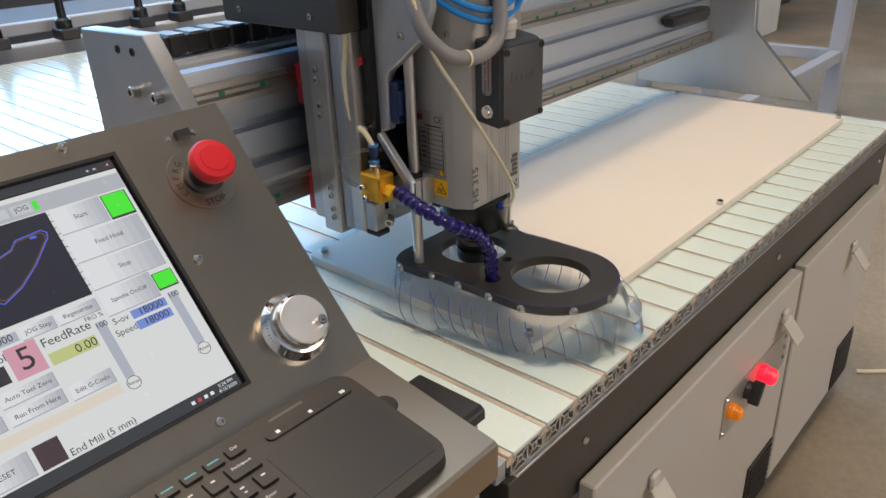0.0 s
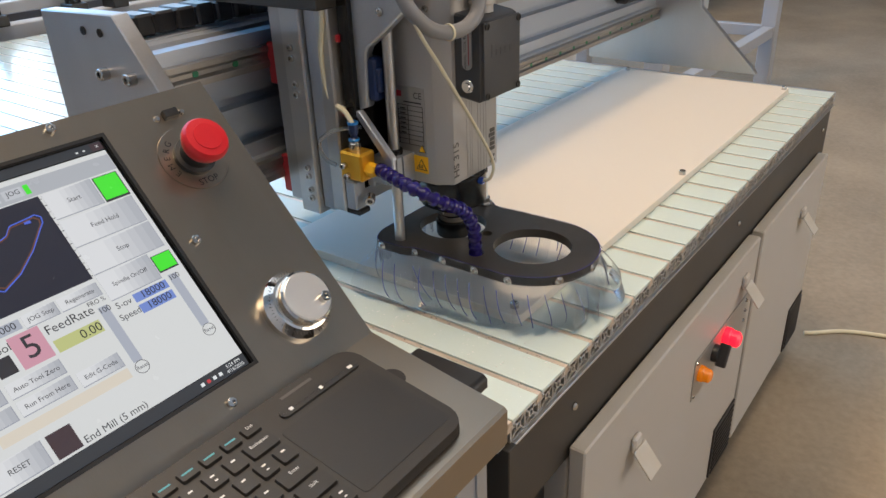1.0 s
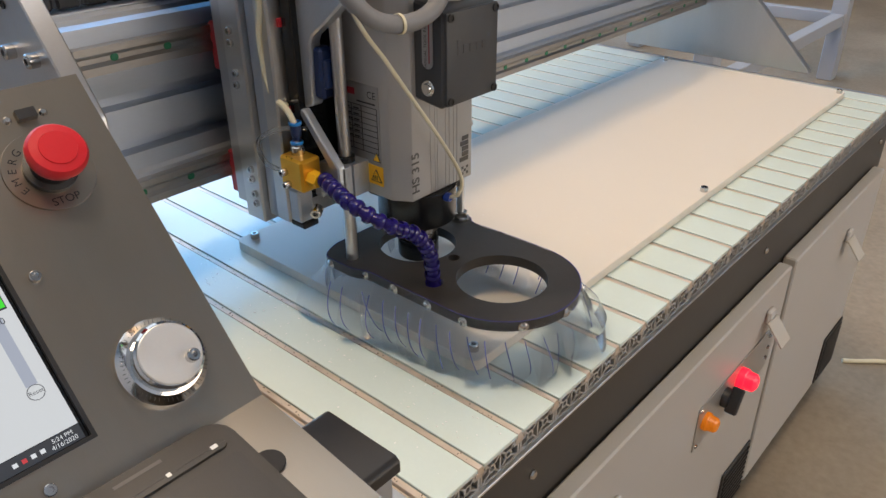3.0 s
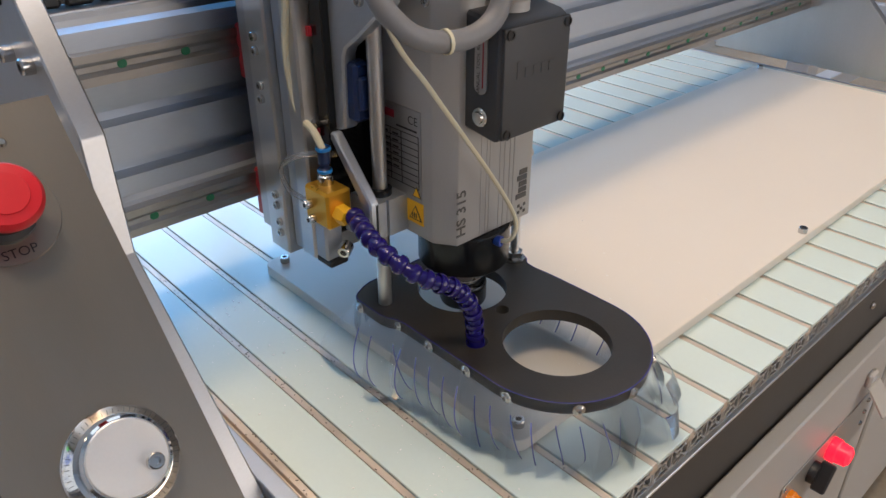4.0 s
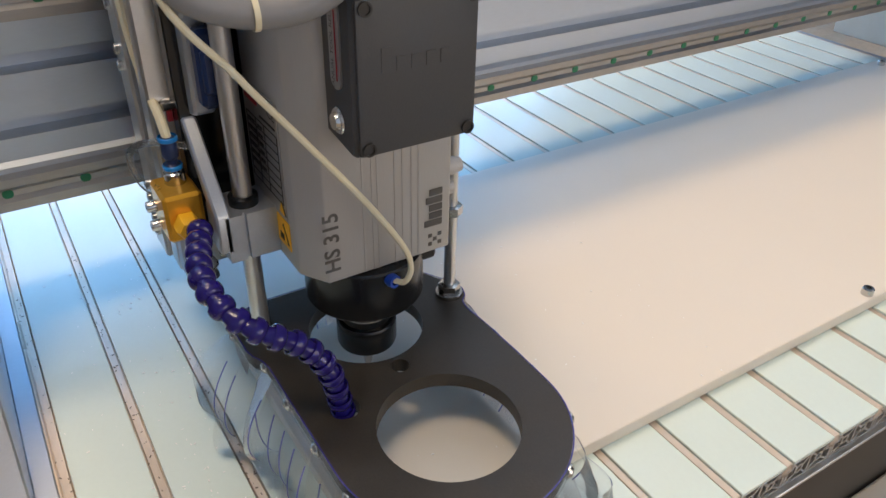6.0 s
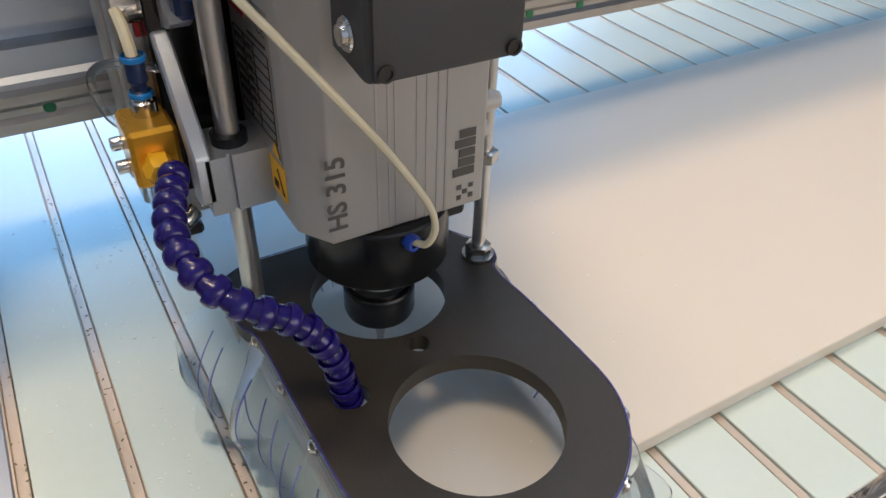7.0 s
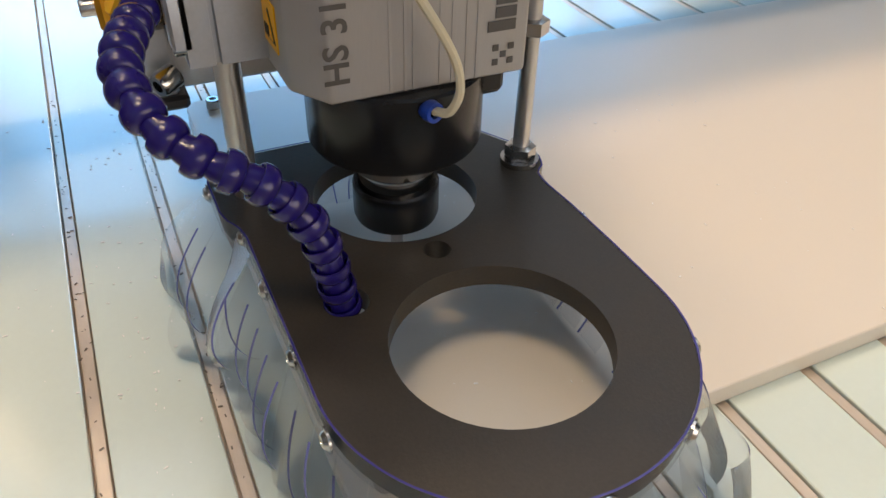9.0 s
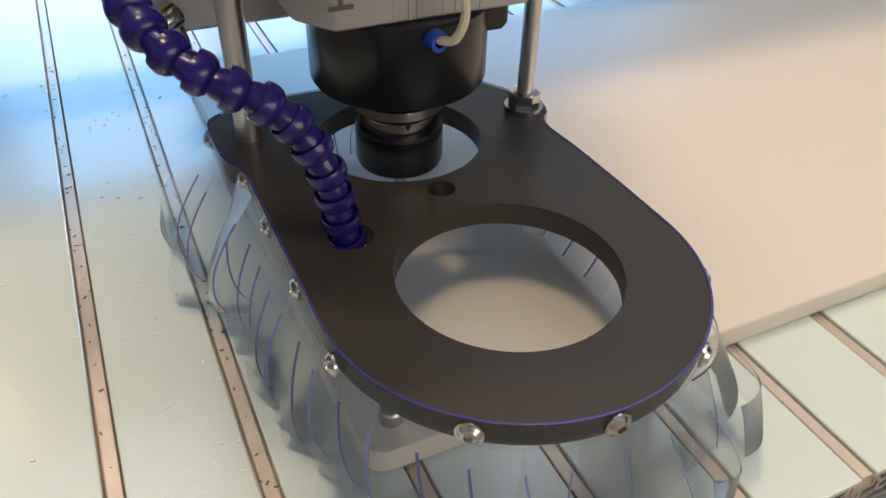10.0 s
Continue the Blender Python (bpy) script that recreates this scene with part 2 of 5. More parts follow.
def ringplate(outer, holes, z0, z1, bm=None):
    """A flat plate with an outline and round or polygon holes, by filling between loops."""
    bm = bm or bmesh.new()
    t = bmesh.new()
    edges = []
    for loop in (outer, *holes):
        vs = [t.verts.new((p[0], p[1], z1)) for p in loop]
        edges += [t.edges.new((vs[i], vs[(i + 1) % len(vs)])) for i in range(len(vs))]
    bmesh.ops.triangle_fill(t, use_beauty=True, use_dissolve=False, edges=edges)
    top = list(t.faces)
    ret = bmesh.ops.extrude_face_region(t, geom=top)
    for v in (g for g in ret["geom"] if isinstance(g, bmesh.types.BMVert)):
        v.co.z = z0
    bmesh.ops.recalc_face_normals(t, faces=t.faces)
    join(bm, t)
    return bm


def circle(cx, cy, r, n=48, a0=0.0, a1=2 * math.pi):
    full = abs(a1 - a0 - 2 * math.pi) < 1e-6
    k = n if full else n - 1
    return [(cx + r * math.cos(a0 + (a1 - a0) * i / k), cy + r * math.sin(a0 + (a1 - a0) * i / k)) for i in range(n)]


def lathe(profile, n=32, bm=None, m=None):
    """Turned shape: (radius, height) pairs round z, then moved by m."""
    bm = bm or bmesh.new()
    t = bmesh.new()
    rings = []
    for r, h in profile:
        if r < 1e-6:
            rings.append([t.verts.new((0, 0, h))])
        else:
            rings.append([t.verts.new((r * math.cos(2 * math.pi * i / n), r * math.sin(2 * math.pi * i / n), h)) for i in range(n)])
    for p, q in zip(rings, rings[1:]):
        for i in range(n):
            j = (i + 1) % n
            a, b, c, d = p[i % len(p)], p[j % len(p)], q[j % len(q)], q[i % len(q)]
            vs = []
            for v in (a, b, c, d):
                if v not in vs:
                    vs.append(v)
            if len(vs) > 2:
                t.faces.new(vs).smooth = True
    if m is not None:
        bmesh.ops.transform(t, matrix=m, verts=t.verts)
    join(bm, t)
    return bm


def facing(p, d):
    """The matrix that puts z along d at p."""
    return Matrix.Translation(p) @ Vector(d).to_track_quat("Z", "Y").to_matrix().to_4x4()


def spline(pts, n=12):
    out = []
    P = [Vector(p) for p in pts]
    P = [2 * P[0] - P[1], *P, 2 * P[-1] - P[-2]]
    for i in range(1, len(P) - 2):
        for k in range(n):
            s = k / n
            a, b, c, d = P[i - 1], P[i], P[i + 1], P[i + 2]
            out.append(0.5 * (2 * b + (c - a) * s + (2 * a - 5 * b + 4 * c - d) * s * s + (3 * b - a - 3 * c + d) * s ** 3))
    out.append(P[-2])
    return out


def sweep(pts, r, n=10, bm=None):
    """A round tube along points; r may be a list."""
    bm = bm or bmesh.new()
    t = bmesh.new()
    P = [Vector(p) for p in pts]
    rs = r if isinstance(r, (list, tuple)) else [r] * len(P)
    up = Vector((0.13, 0.29, 0.95))
    rings = []
    for i, p in enumerate(P):
        d = (P[min(i + 1, len(P) - 1)] - P[max(i - 1, 0)]).normalized()
        u = d.cross(up)
        if u.length < 1e-4:
            u = d.orthogonal()
        u.normalize()
        v = u.cross(d)
        up = v
        rings.append([t.verts.new(p + rs[i] * (u * math.cos(2 * math.pi * k / n) + v * math.sin(2 * math.pi * k / n))) for k in range(n)])
    for a, b in zip(rings, rings[1:]):
        for k in range(n):
            j = (k + 1) % n
            t.faces.new((a[k], a[j], b[j], b[k])).smooth = True
    t.faces.new(rings[0][::-1])
    t.faces.new(rings[-1])
    join(bm, t)
    return bm


def text_bm(body, size, m, align="CENTER", bold=0.0):
    """Letters of the built-in font, as a mesh moved by m (letters lie in its xy plane)."""
    cu = bpy.data.curves.new("letters", "FONT")
    cu.body, cu.size, cu.align_x, cu.align_y = body, size, align, "CENTER"
    cu.resolution_u = 3
    cu.offset = bold
    ob = bpy.data.objects.new("letters", cu)
    scene.collection.objects.link(ob)
    dg = bpy.context.evaluated_depsgraph_get()
    me = bpy.data.meshes.new_from_object(ob.evaluated_get(dg))
    bm = bmesh.new()
    bm.from_mesh(me)
    bmesh.ops.transform(bm, matrix=m, verts=bm.verts)
    bpy.data.objects.remove(ob)
    bpy.data.curves.remove(cu)
    bpy.data.meshes.remove(me)
    return bm


def basis(o, u, v):
    """A matrix with x along u, y along v."""
    u, v = Vector(u).normalized(), Vector(v).normalized()
    w = u.cross(v)
    return Matrix(((u.x, v.x, w.x, o[0]), (u.y, v.y, w.y, o[1]), (u.z, v.z, w.z, o[2]), (0, 0, 0, 1)))


def screw(r, h, n=16, bm=None, m=None):
    """A socket-head cap screw, head up along z from 0."""
    return lathe([(0, h * 0.45), (r * 0.5, h * 0.45), (r * 0.5, h), (r * 0.86, h), (r, h * 0.86), (r, 0)], n, bm, m)


bp_node = MATS["bed_panel"].node_tree.nodes["Principled BSDF"]
bp_node.inputs["Specular IOR Level"].default_value = 0.85

# ---- the hall ----
FLOOR, BED, CEIL = 0.16, 0.87, 8.0
tagged(finish("floor", box(-10, 6, -7, 11, FLOOR - 0.2, FLOOR), "concrete"), "stained grey-brown concrete workshop floor", "floor", kind="structure")
tagged(finish("ceiling", box(-10, 6, -7, 11, CEIL, CEIL + 0.2), "ceiling_paint"), "pale painted workshop ceiling", "ceiling", kind="structure")
tagged(finish("wall_south", box(-10, 6, -7.3, -7.0, FLOOR, CEIL), "wall_paint"), "grey painted workshop wall", "wall", kind="structure")
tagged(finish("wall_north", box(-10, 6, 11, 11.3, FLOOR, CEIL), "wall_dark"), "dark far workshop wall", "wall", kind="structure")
tagged(finish("wall_east", box(6, 6.3, -7.3, 11.3, FLOOR, CEIL), "wall_paint"), "grey painted workshop wall", "wall", kind="structure")
WZ0, WZ1 = 1.7, 7.85
bm = box(-10.3, -10, -7.3, 11.3, FLOOR, WZ0)
box(-10.3, -10, -7.3, 11.3, WZ1, CEIL, bm=bm)
WIN = [(-5.0, -2.1), (-2.0, 0.9), (1.0, 3.9), (4.0, 6.9), (7.0, 9.9)]
edge = -7.3
for a, b in WIN:
    box(-10.3, -10, edge, a, WZ0, WZ1, bm=bm)
    edge = b
box(-10.3, -10, edge, 11.3, WZ0, WZ1, bm=bm)
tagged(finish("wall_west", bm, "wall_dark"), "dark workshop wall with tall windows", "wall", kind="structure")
for i, (a, b) in enumerate(WIN):
    w = Kit(f"window_{i + 1}", (-10.1, (a + b) / 2, WZ0), "tall workshop window with a plain metal frame", "window", kind="structure")
    f = box(-10.2, -10.1, a, a + 0.08, WZ0, WZ1)
    box(-10.2, -10.1, b - 0.08, b, WZ0, WZ1, bm=f)
    box(-10.2, -10.1, a, b, WZ0, WZ0 + 0.08, bm=f)
    box(-10.2, -10.1, a, b, WZ1 - 0.08, WZ1, bm=f)
    w.add("window_frame", f, "frame_paint")
    p = w.add("pane", box(-10.16, -10.15, a + 0.08, b - 0.08, WZ0 + 0.08, WZ1 - 0.08), "glass")
    p.visible_shadow = False
back = mat("sky_glow", (0.45, 0.70, 1.0), 0.9)
bn, bl_ = back.node_tree.nodes, back.node_tree.links
bt, sep = bn.new("ShaderNodeTexCoord"), bn.new("ShaderNodeSeparateXYZ")
bl_.new(bt.outputs["Object"], sep.inputs[0])


def step(out, a, b):
    r = bn.new("ShaderNodeMapRange")
    r.interpolation_type = "SMOOTHSTEP"
    r.inputs["From Min"].default_value, r.inputs["From Max"].default_value = a, b
    bl_.new(sep.outputs[out], r.inputs["Value"])
    return r.outputs[0]


# white glow added between stretches of blue sky for the bed's white reflection
m1, m2, m3 = (bn.new("ShaderNodeMixRGB") for _ in range(3))
m1.inputs[1].default_value, m1.inputs[2].default_value = (0.30, 0.62, 1.0, 1), (1.0, 1.0, 1.0, 1)
bl_.new(step("Y", 3.9, 4.4), m1.inputs[0])
m2.inputs[2].default_value = (0.36, 0.68, 1.0, 1)
bl_.new(step("Y", 7.4, 7.9), m2.inputs[0])
bl_.new(m1.outputs[0], m2.inputs[1])
m3.inputs[2].default_value = (0.20, 0.50, 0.95, 1)
cloud, puff = bn.new("ShaderNodeTexNoise"), bn.new("ShaderNodeMapRange")
cloud.inputs["Scale"].default_value, cloud.inputs["Detail"].default_value = 0.45, 4
bl_.new(bt.outputs["Object"], cloud.inputs["Vector"])
puff.inputs["From Min"].default_value, puff.inputs["From Max"].default_value = 0.60, 0.78
bl_.new(cloud.outputs["Fac"], puff.inputs["Value"])
m4 = bn.new("ShaderNodeMixRGB")
m4.inputs[1].default_value, m4.inputs[2].default_value = (0.11, 0.29, 0.54, 1), (0.36, 0.47, 0.55, 1)
bl_.new(puff.outputs[0], m4.inputs[0])
bl_.new(m4.outputs[0], m3.inputs[2])
bl_.new(step("Z", 3.2, 4.6), m3.inputs[0])
bl_.new(m2.outputs[0], m3.inputs[1])
bl_.new(m3.outputs[0], bn["Principled BSDF"].inputs["Emission Color"])
bn["Principled BSDF"].inputs["Emission Strength"].default_value = 7.2
tagged(finish("backdrop", box(-12.1, -12.0, -9, 13, 0, 11), "sky_glow"), "bright blue daylight sky outside the windows", "backdrop", kind="structure")


# ---- the machine's bed ----
P, X0, X1, YN, YF = 0.06, 0.092, -2.55, -0.72, 0.72
frame_kit = Kit("router_table", (-1.2, 0, FLOOR), "dark painted steel router table stand under the bed", "table")
frame_kit.add("side_panel", box(0.050, 0.090, YN + 0.005, YF, 0.720, 0.841, 0.002), "panel_dark", "dark grey painted front beam")
frame_kit.add("underframe", box(X1, 0.058, YN + 0.03, YF - 0.03, 0.60, 0.838), "panel_dark")
for y in (YN + 0.06, YF - 0.06):
    for x in (0.0, -1.2, -2.45):
        frame_kit.add("leg", box(x - 0.05, x + 0.05, y - 0.05, y + 0.05, FLOOR, 0.60, 0.003), "panel_dark")
for y in (-0.574, 0.043, 0.660):
    frame_kit.add("bolt", lathe([(0, 0.004), (0.004, 0.004), (0.0055, 0.002), (0.0055, 0)], 14, None, facing((0.090, y, 0.795), (1, 0, 0))), "steel")
# end channel under the bed's corner
c = box(0.02, 0.098, YN - 0.012, YN + 0.004, 0.70, 0.842, 0.001)
frame_kit.add("end_bracket", c, "panel_dark")

bed = Kit("router_bed", (-1.2, 0, 0.842), "long slotted machine bed with pale green coated strips", "machine bed")
# one aluminium profile end: skins, screw bosses and diagonal webs


def profile_bm():
    b = bmesh.new()
    d = 0.02
    w = P / 2
    box(-d, 0, -w + 0.0005, w - 0.0005, 0.0, 0.002, bm=b)
    box(-d, 0, -w + 0.004, w - 0.004, 0.0215, 0.0238, bm=b)
    for s in (-1, 1):
        box(-d, 0, s * (w - 0.002) - 0.0014, s * (w - 0.002) + 0.0014, 0.002, 0.017, bm=b)
        box(-d, 0, s * (w - 0.0085) - 0.0012, s * (w - 0.0085) + 0.0012, 0.0155, 0.0225, bm=b)
        prism([(s * (w - 0.003), 0.0145), (s * (w - 0.003), 0.017), (s * (w - 0.0095), 0.017), (s * (w - 0.0095), 0.0145)], "x", -d, 0, bm=b)
        ring = circle(s * 0.0125, 0.0120, 0.0052, 14)
        hole = circle(s * 0.0125, 0.0120, 0.0030, 14)
        t = bmesh.new()
        vo, vi = [t.verts.new((0, *p)) for p in ring], [t.verts.new((0, *p)) for p in hole]
        vob, vib = [t.verts.new((-d, *p)) for p in ring], [t.verts.new((-d, *p)) for p in hole]
        for i in range(14):
            j = (i + 1) % 14
            t.faces.new((vo[i], vo[j], vi[j], vi[i]))
            t.faces.new((vo[i], vob[i], vob[j], vo[j]))
            t.faces.new((vi[i], vi[j], vib[j], vib[i]))
        join(b, t)
        for ya, za, yb, zb in ((0.0165, 0.0155, 0.0215, 0.0215), (0.0085, 0.0155, 0.0020, 0.0215), (0.0165, 0.0085, 0.0265, 0.002), (0.0085, 0.0085, 0.0020, 0.002)):
            dy, dz = yb - ya, zb - za
            k = 0.0010 / math.hypot(dy, dz)
            q = [(s * (ya - dz * k), za + dy * k), (s * (yb - dz * k), zb + dy * k), (s * (yb + dz * k), zb - dy * k), (s * (ya + dz * k), za - dy * k)]
            prism(q, "x", -d, 0, bm=b)
    box(-d, 0, -0.0011, 0.0011, 0.002, 0.0215, bm=b)
    return b


NST = 24
strip0 = prof0 = rail0 = None
slat_bm = lambda: box(X1 + 1.2, X0 + 1.2, -P / 2 + 0.0045, P / 2 - 0.0045, 0.0238, 0.028, 0.0006)
for i in range(NST):
    y = YN + P * (i + 0.5)
    if strip0 is None:
        strip0 = part("strip", slat_bm(), "bed_panel", bed.root)
        pb = profile_bm()
        bmesh.ops.translate(pb, verts=pb.verts, vec=(X0 + 1.2 - 0.001, 0, 0))
        prof0 = part("profile_end", pb, "profile_end", bed.root, "hollow extruded aluminium profile end")
        strip0.location.y = prof0.location.y = y
        continue
    for src in (strip0, prof0):
        o = src.copy()
        scene.collection.objects.link(o)
        o.location.y = y
for i in range(NST + 1):
    y = YN + P * i
    if rail0 is None:
        rb = prism([(-0.0060, 0.0140), (0.0060, 0.0140), (0.0060, 0.0236), (0.0045, 0.0236), (0.0045, 0.0205), (0.0037, 0.0205), (0.0034, 0.0262), (0.0030, 0.0266), (-0.0026, 0.0266), (-0.0030, 0.0262), (-0.0033, 0.0205), (-0.0045, 0.0205), (-0.0045, 0.0236), (-0.0060, 0.0236)], "x", X1 + 1.2, X0 + 1.199)
        rail0 = part("slot", rb, "slot_rail", bed.root, "metal clamping slot with dust in it")
        o = rail0
    else:
        o = rail0.copy()
        scene.collection.objects.link(o)
    o.location.y = y
bed.add("front_lip", box(0.060, 0.096, YN, YF, 0.838, 0.8418, 0.0008), "alu", "bright aluminium lip under the profile ends")
# near-black block behind the profile ends; the hollows' shade is its colour
bed.add("core", box(X1, X0 - 0.021, YN + 0.001, YF - 0.001, 0.8425, 0.862), "hollow_shade")
for y in (YN, YF):
    s = 1 if y > 0 else -1
    bed.add("edge_trim", box(X1, X0 - 0.002, min(y + s * 0.0062, y + s * 0.022), max(y + s * 0.0062, y + s * 0.022), 0.8425, 0.8665, 0.001), "alu_anod", "bare aluminium edge strip")

# far end rail with tool clamps
far = Kit("tool_rack", (-2.7, 0, FLOOR), "grey rail with dark tool clamps at the far bed end", "tool rack")
far.add("rail", box(-2.74, -2.66, -1.2, 1.0, 0.80, 0.905, 0.004), "frame_paint")
far.add("rail", box(-2.80, -2.75, -1.2, 1.0, 0.93, 0.975, 0.004), "frame_paint")
for y in (-1.15, 0.95):
    far.add("post", box(-2.80, -2.66, y - 0.04, y + 0.04, FLOOR, 0.96, 0.004), "frame_paint")
for y in (-0.16, 0.10, 0.42, 0.60):
    far.add("clamp", box(-2.72, -2.63, y - 0.035, y + 0.035, 0.905, 0.945, 0.004), "black_plastic")
    far.add("tool_holder", lathe([(0, 0), (0.03, 0), (0.03, 0.03), (0.017, 0.04), (0.014, 0.12), (0, 0.125)], 16, None, Matrix.Translation((-2.68, y, 0.945))), "nose_black", smooth=True)
tagged(finish("machine_cover", box(-3.6, -3.0, -1.6, 1.2, FLOOR, 0.94, 0.01), "wall_dark"), "dark machine cover behind the far bed end", "machine cover")

# ---- the workpiece ----
sheet_kit = Kit("plastic_sheet", (-0.2, 0.04, BED), "white plastic sheet screwed flat onto the bed", "sheet")
SX0, SX1, SY0, SY1 = -0.416, 0.004, -0.561, 0.662
RC = 0.012
corners = circle(SX1 - RC, SY1 - RC, RC, 7, 0, math.pi / 2) + circle(SX0 + RC, SY1 - RC, RC, 7, math.pi / 2, math.pi) + circle(SX0 + RC, SY0 + RC, RC, 7, math.pi, 1.5 * math.pi) + circle(SX1 - RC, SY0 + RC, RC, 7, 1.5 * math.pi, 2 * math.pi)
sheet_kit.add("board", prism(corners, "z", BED + 0.0003, BED + 0.0135, 0.0007), "sheet")
for x, y in ((-0.013, -0.543), (-0.400, -0.540), (-0.004, -0.002), (-0.004, 0.640), (-0.398, 0.645)):
    sheet_kit.add("screw", screw(0.0058, 0.0075, 16, None, Matrix.Translation((x, y, BED + 0.0135))), "steel")

# ---- cabinets under the bed ----


def fan_bm(y, z, s=0.062):
    b = box(0.1145, 0.1180, y - s, y + s, z - s, z + s, 0.002)
    for k in range(9):
        zz = z - s + 0.012 + k * (2 * s - 0.024) / 8
        box(0.1175, 0.1205, y - s + 0.008, y + s - 0.008, zz - 0.0035, zz + 0.0015, bm=b)
    return b


def latch(kit, y, z, under):
    kit.add("latch", box(0.1145, 0.1225, y - 0.012, y + 0.012, z + 0.004, z + 0.030, 0.003), "gland_grey", "grey turn latch", under=under)
    kit.add("lever", prism([(0.1215, z + 0.012), (0.1245, z + 0.013), (0.1520, z - 0.022), (0.1495, z - 0.024)], "y", y - 0.019, y + 0.019, 0.0008), "beige_plastic", under=under)


CZ0, CZ1 = 0.244, 0.742
for k, (ya, yb) in enumerate(((-0.586, 0.124), (0.145, 0.656))):
    cab = Kit("control_cabinet", (-0.2, (ya + yb) / 2, FLOOR), "light grey painted steel control cabinet under the bed", "cabinet", "cabinets under the bed")
    cab.add("body", box(-0.45, 0.090, ya + 0.004, yb - 0.004, CZ0 - 0.01, CZ1 - 0.008, 0.003), "cabinet")
    door = cab.add("door", box(0.092, 0.1145, ya, yb, CZ0, CZ1, 0.0025), "cabinet", "grey painted cabinet door with folded edges")
    cab.add("fan_grille", fan_bm((yb - 0.068 if k == 0 else yb - 0.062), 0.312), "black_plastic", "black slatted fan grille", under=door)
    if k == 0:
        latch(cab, -0.43, 0.632, door)
        latch(cab, 0.046, 0.668, door)
        pl = cab.add("switch_plate", box(0.1145, 0.1165, -0.188, 0.098, 0.560, 0.641, 0.0006), "label_silver", "brushed metal switch plate", under=door)
        cab.add("indicator_red", lathe([(0, 0.028), (0.009, 0.028), (0.0145, 0.024), (0.0155, 0.012), (0.0175, 0.010), (0.0175, 0)], 20, None, facing((0.1165, -0.036, 0.610), (1, 0, 0))), "lamp_red", "glowing red indicator lamp", under=door)
        cab.add("indicator_orange", lathe([(0, 0.020), (0.008, 0.020), (0.0115, 0.017), (0.0125, 0.008), (0.0145, 0.006), (0.0145, 0)], 20, None, facing((0.1165, -0.160, 0.604), (1, 0, 0))), "lamp_orange", "orange indicator lamp", under=door)
        kn = lathe([(0, 0.010), (0.014, 0.010), (0.016, 0.006), (0.016, 0)], 20, None, facing((0.1165, -0.093, 0.607), (1, 0, 0)))
        t = box(0.124, 0.142, -0.005, 0.005, -0.021, 0.021, 0.002)
        bmesh.ops.transform(t, matrix=pose(0, -0.093, 0.607, -32, 0, 0), verts=t.verts)
        join(kn, t)
        cab.add("rotary_switch", kn, "black_plastic", "black rotary main switch", under=door)
        for z in (0.628, 0.606, 0.584):
            cab.add("bolt", lathe([(0, 0.003), (0.003, 0.003), (0.004, 0)], 10, None, facing((0.1165, 0.078, z), (1, 0, 0))), "steel", under=door)
        for z in (0.567, 0.634):
            cab.add("bolt", lathe([(0, 0.002), (0.003, 0.002), (0.0035, 0)], 10, None, facing((0.1165, -0.180, z), (1, 0, 0))), "steel", under=door)
    else:
        latch(cab, 0.466, 0.645, door)
    for y in (ya + 0.04, yb - 0.04):
        cab.add("foot", lathe([(0.022, 0), (0.022, 0.012), (0.008, 0.02), (0.008, 0.08), (0, 0.08)], 14, None, Matrix.Translation((0.07, y, FLOOR))), "black_plastic")
        cab.add("foot", lathe([(0.022, 0), (0.022, 0.012), (0.008, 0.02), (0.008, 0.08), (0, 0.08)], 14, None, Matrix.Translation((-0.4, y, FLOOR))), "black_plastic")
tagged(finish("floor_cable", sweep(spline([(0.12, 0.80, FLOOR + 0.006), (0.30, 0.90, FLOOR + 0.006), (0.9, 1.0, FLOOR + 0.006), (1.8, 1.35, FLOOR + 0.006), (3.0, 1.5, FLOOR + 0.006)], 10), 0.006, 8), "tube_white", smooth=True), "beige cable lying on the concrete floor", "cable")

# ---- the gantry ----
GX = -0.360
gan = Kit("gantry", (GX - 0.07, 0, BED), "aluminium gantry beam with linear rails across the bed", "gantry")
prof = [(GX - 0.14, 0.998), (GX - 0.012, 0.998), (GX - 0.012, 1.032), (GX - 0.016, 1.036), (GX - 0.016, 1.055), (GX - 0.034, 1.056), (GX - 0.034, 1.069), (GX - 0.016, 1.070),
        (GX - 0.016, 1.107), (GX - 0.034, 1.108), (GX - 0.034, 1.121), (GX - 0.016, 1.122), (GX - 0.012, 1.148), (GX - 0.012, 1.196), (GX - 0.035, 1.196), (GX - 0.040, 1.190), (GX - 0.055, 1.190), (GX - 0.06, 1.196), (GX - 0.14, 1.196)]
prof = [(x, z + 0.003) for x, z in prof]
gan.add("beam", prism(prof, "y", -0.742, 0.742, 0.0), "alu_anod")
for z in (1.168, 1.0165):
    rp = [(GX - 0.0125, z - 0.014), (GX, z - 0.014), (GX, z - 0.006), (GX - 0.003, z - 0.002), (GX - 0.003, z + 0.003), (GX, z + 0.007), (GX, z + 0.014), (GX - 0.0125, z + 0.014)]
    rail = gan.add("linear_rail", prism(rp, "y", -0.740, 0.740), "rail_steel", "ground steel linear rail")
    first = None
    for k in range(24):
        y = -0.698 + 0.0603 * k
        if first is None:
            first = gan.add("plug", lathe([(0, 0.0012), (0.0042, 0.001), (0.0046, 0)], 14, None, facing((GX - 0.0032, y, z + 0.0005), (1, 0, 0))), "green_dot", "green plastic bolt plug", under=rail)
            y0 = y
        else:
            o = first.copy()
            scene.collection.objects.link(o)
            o.location.y += y - y0
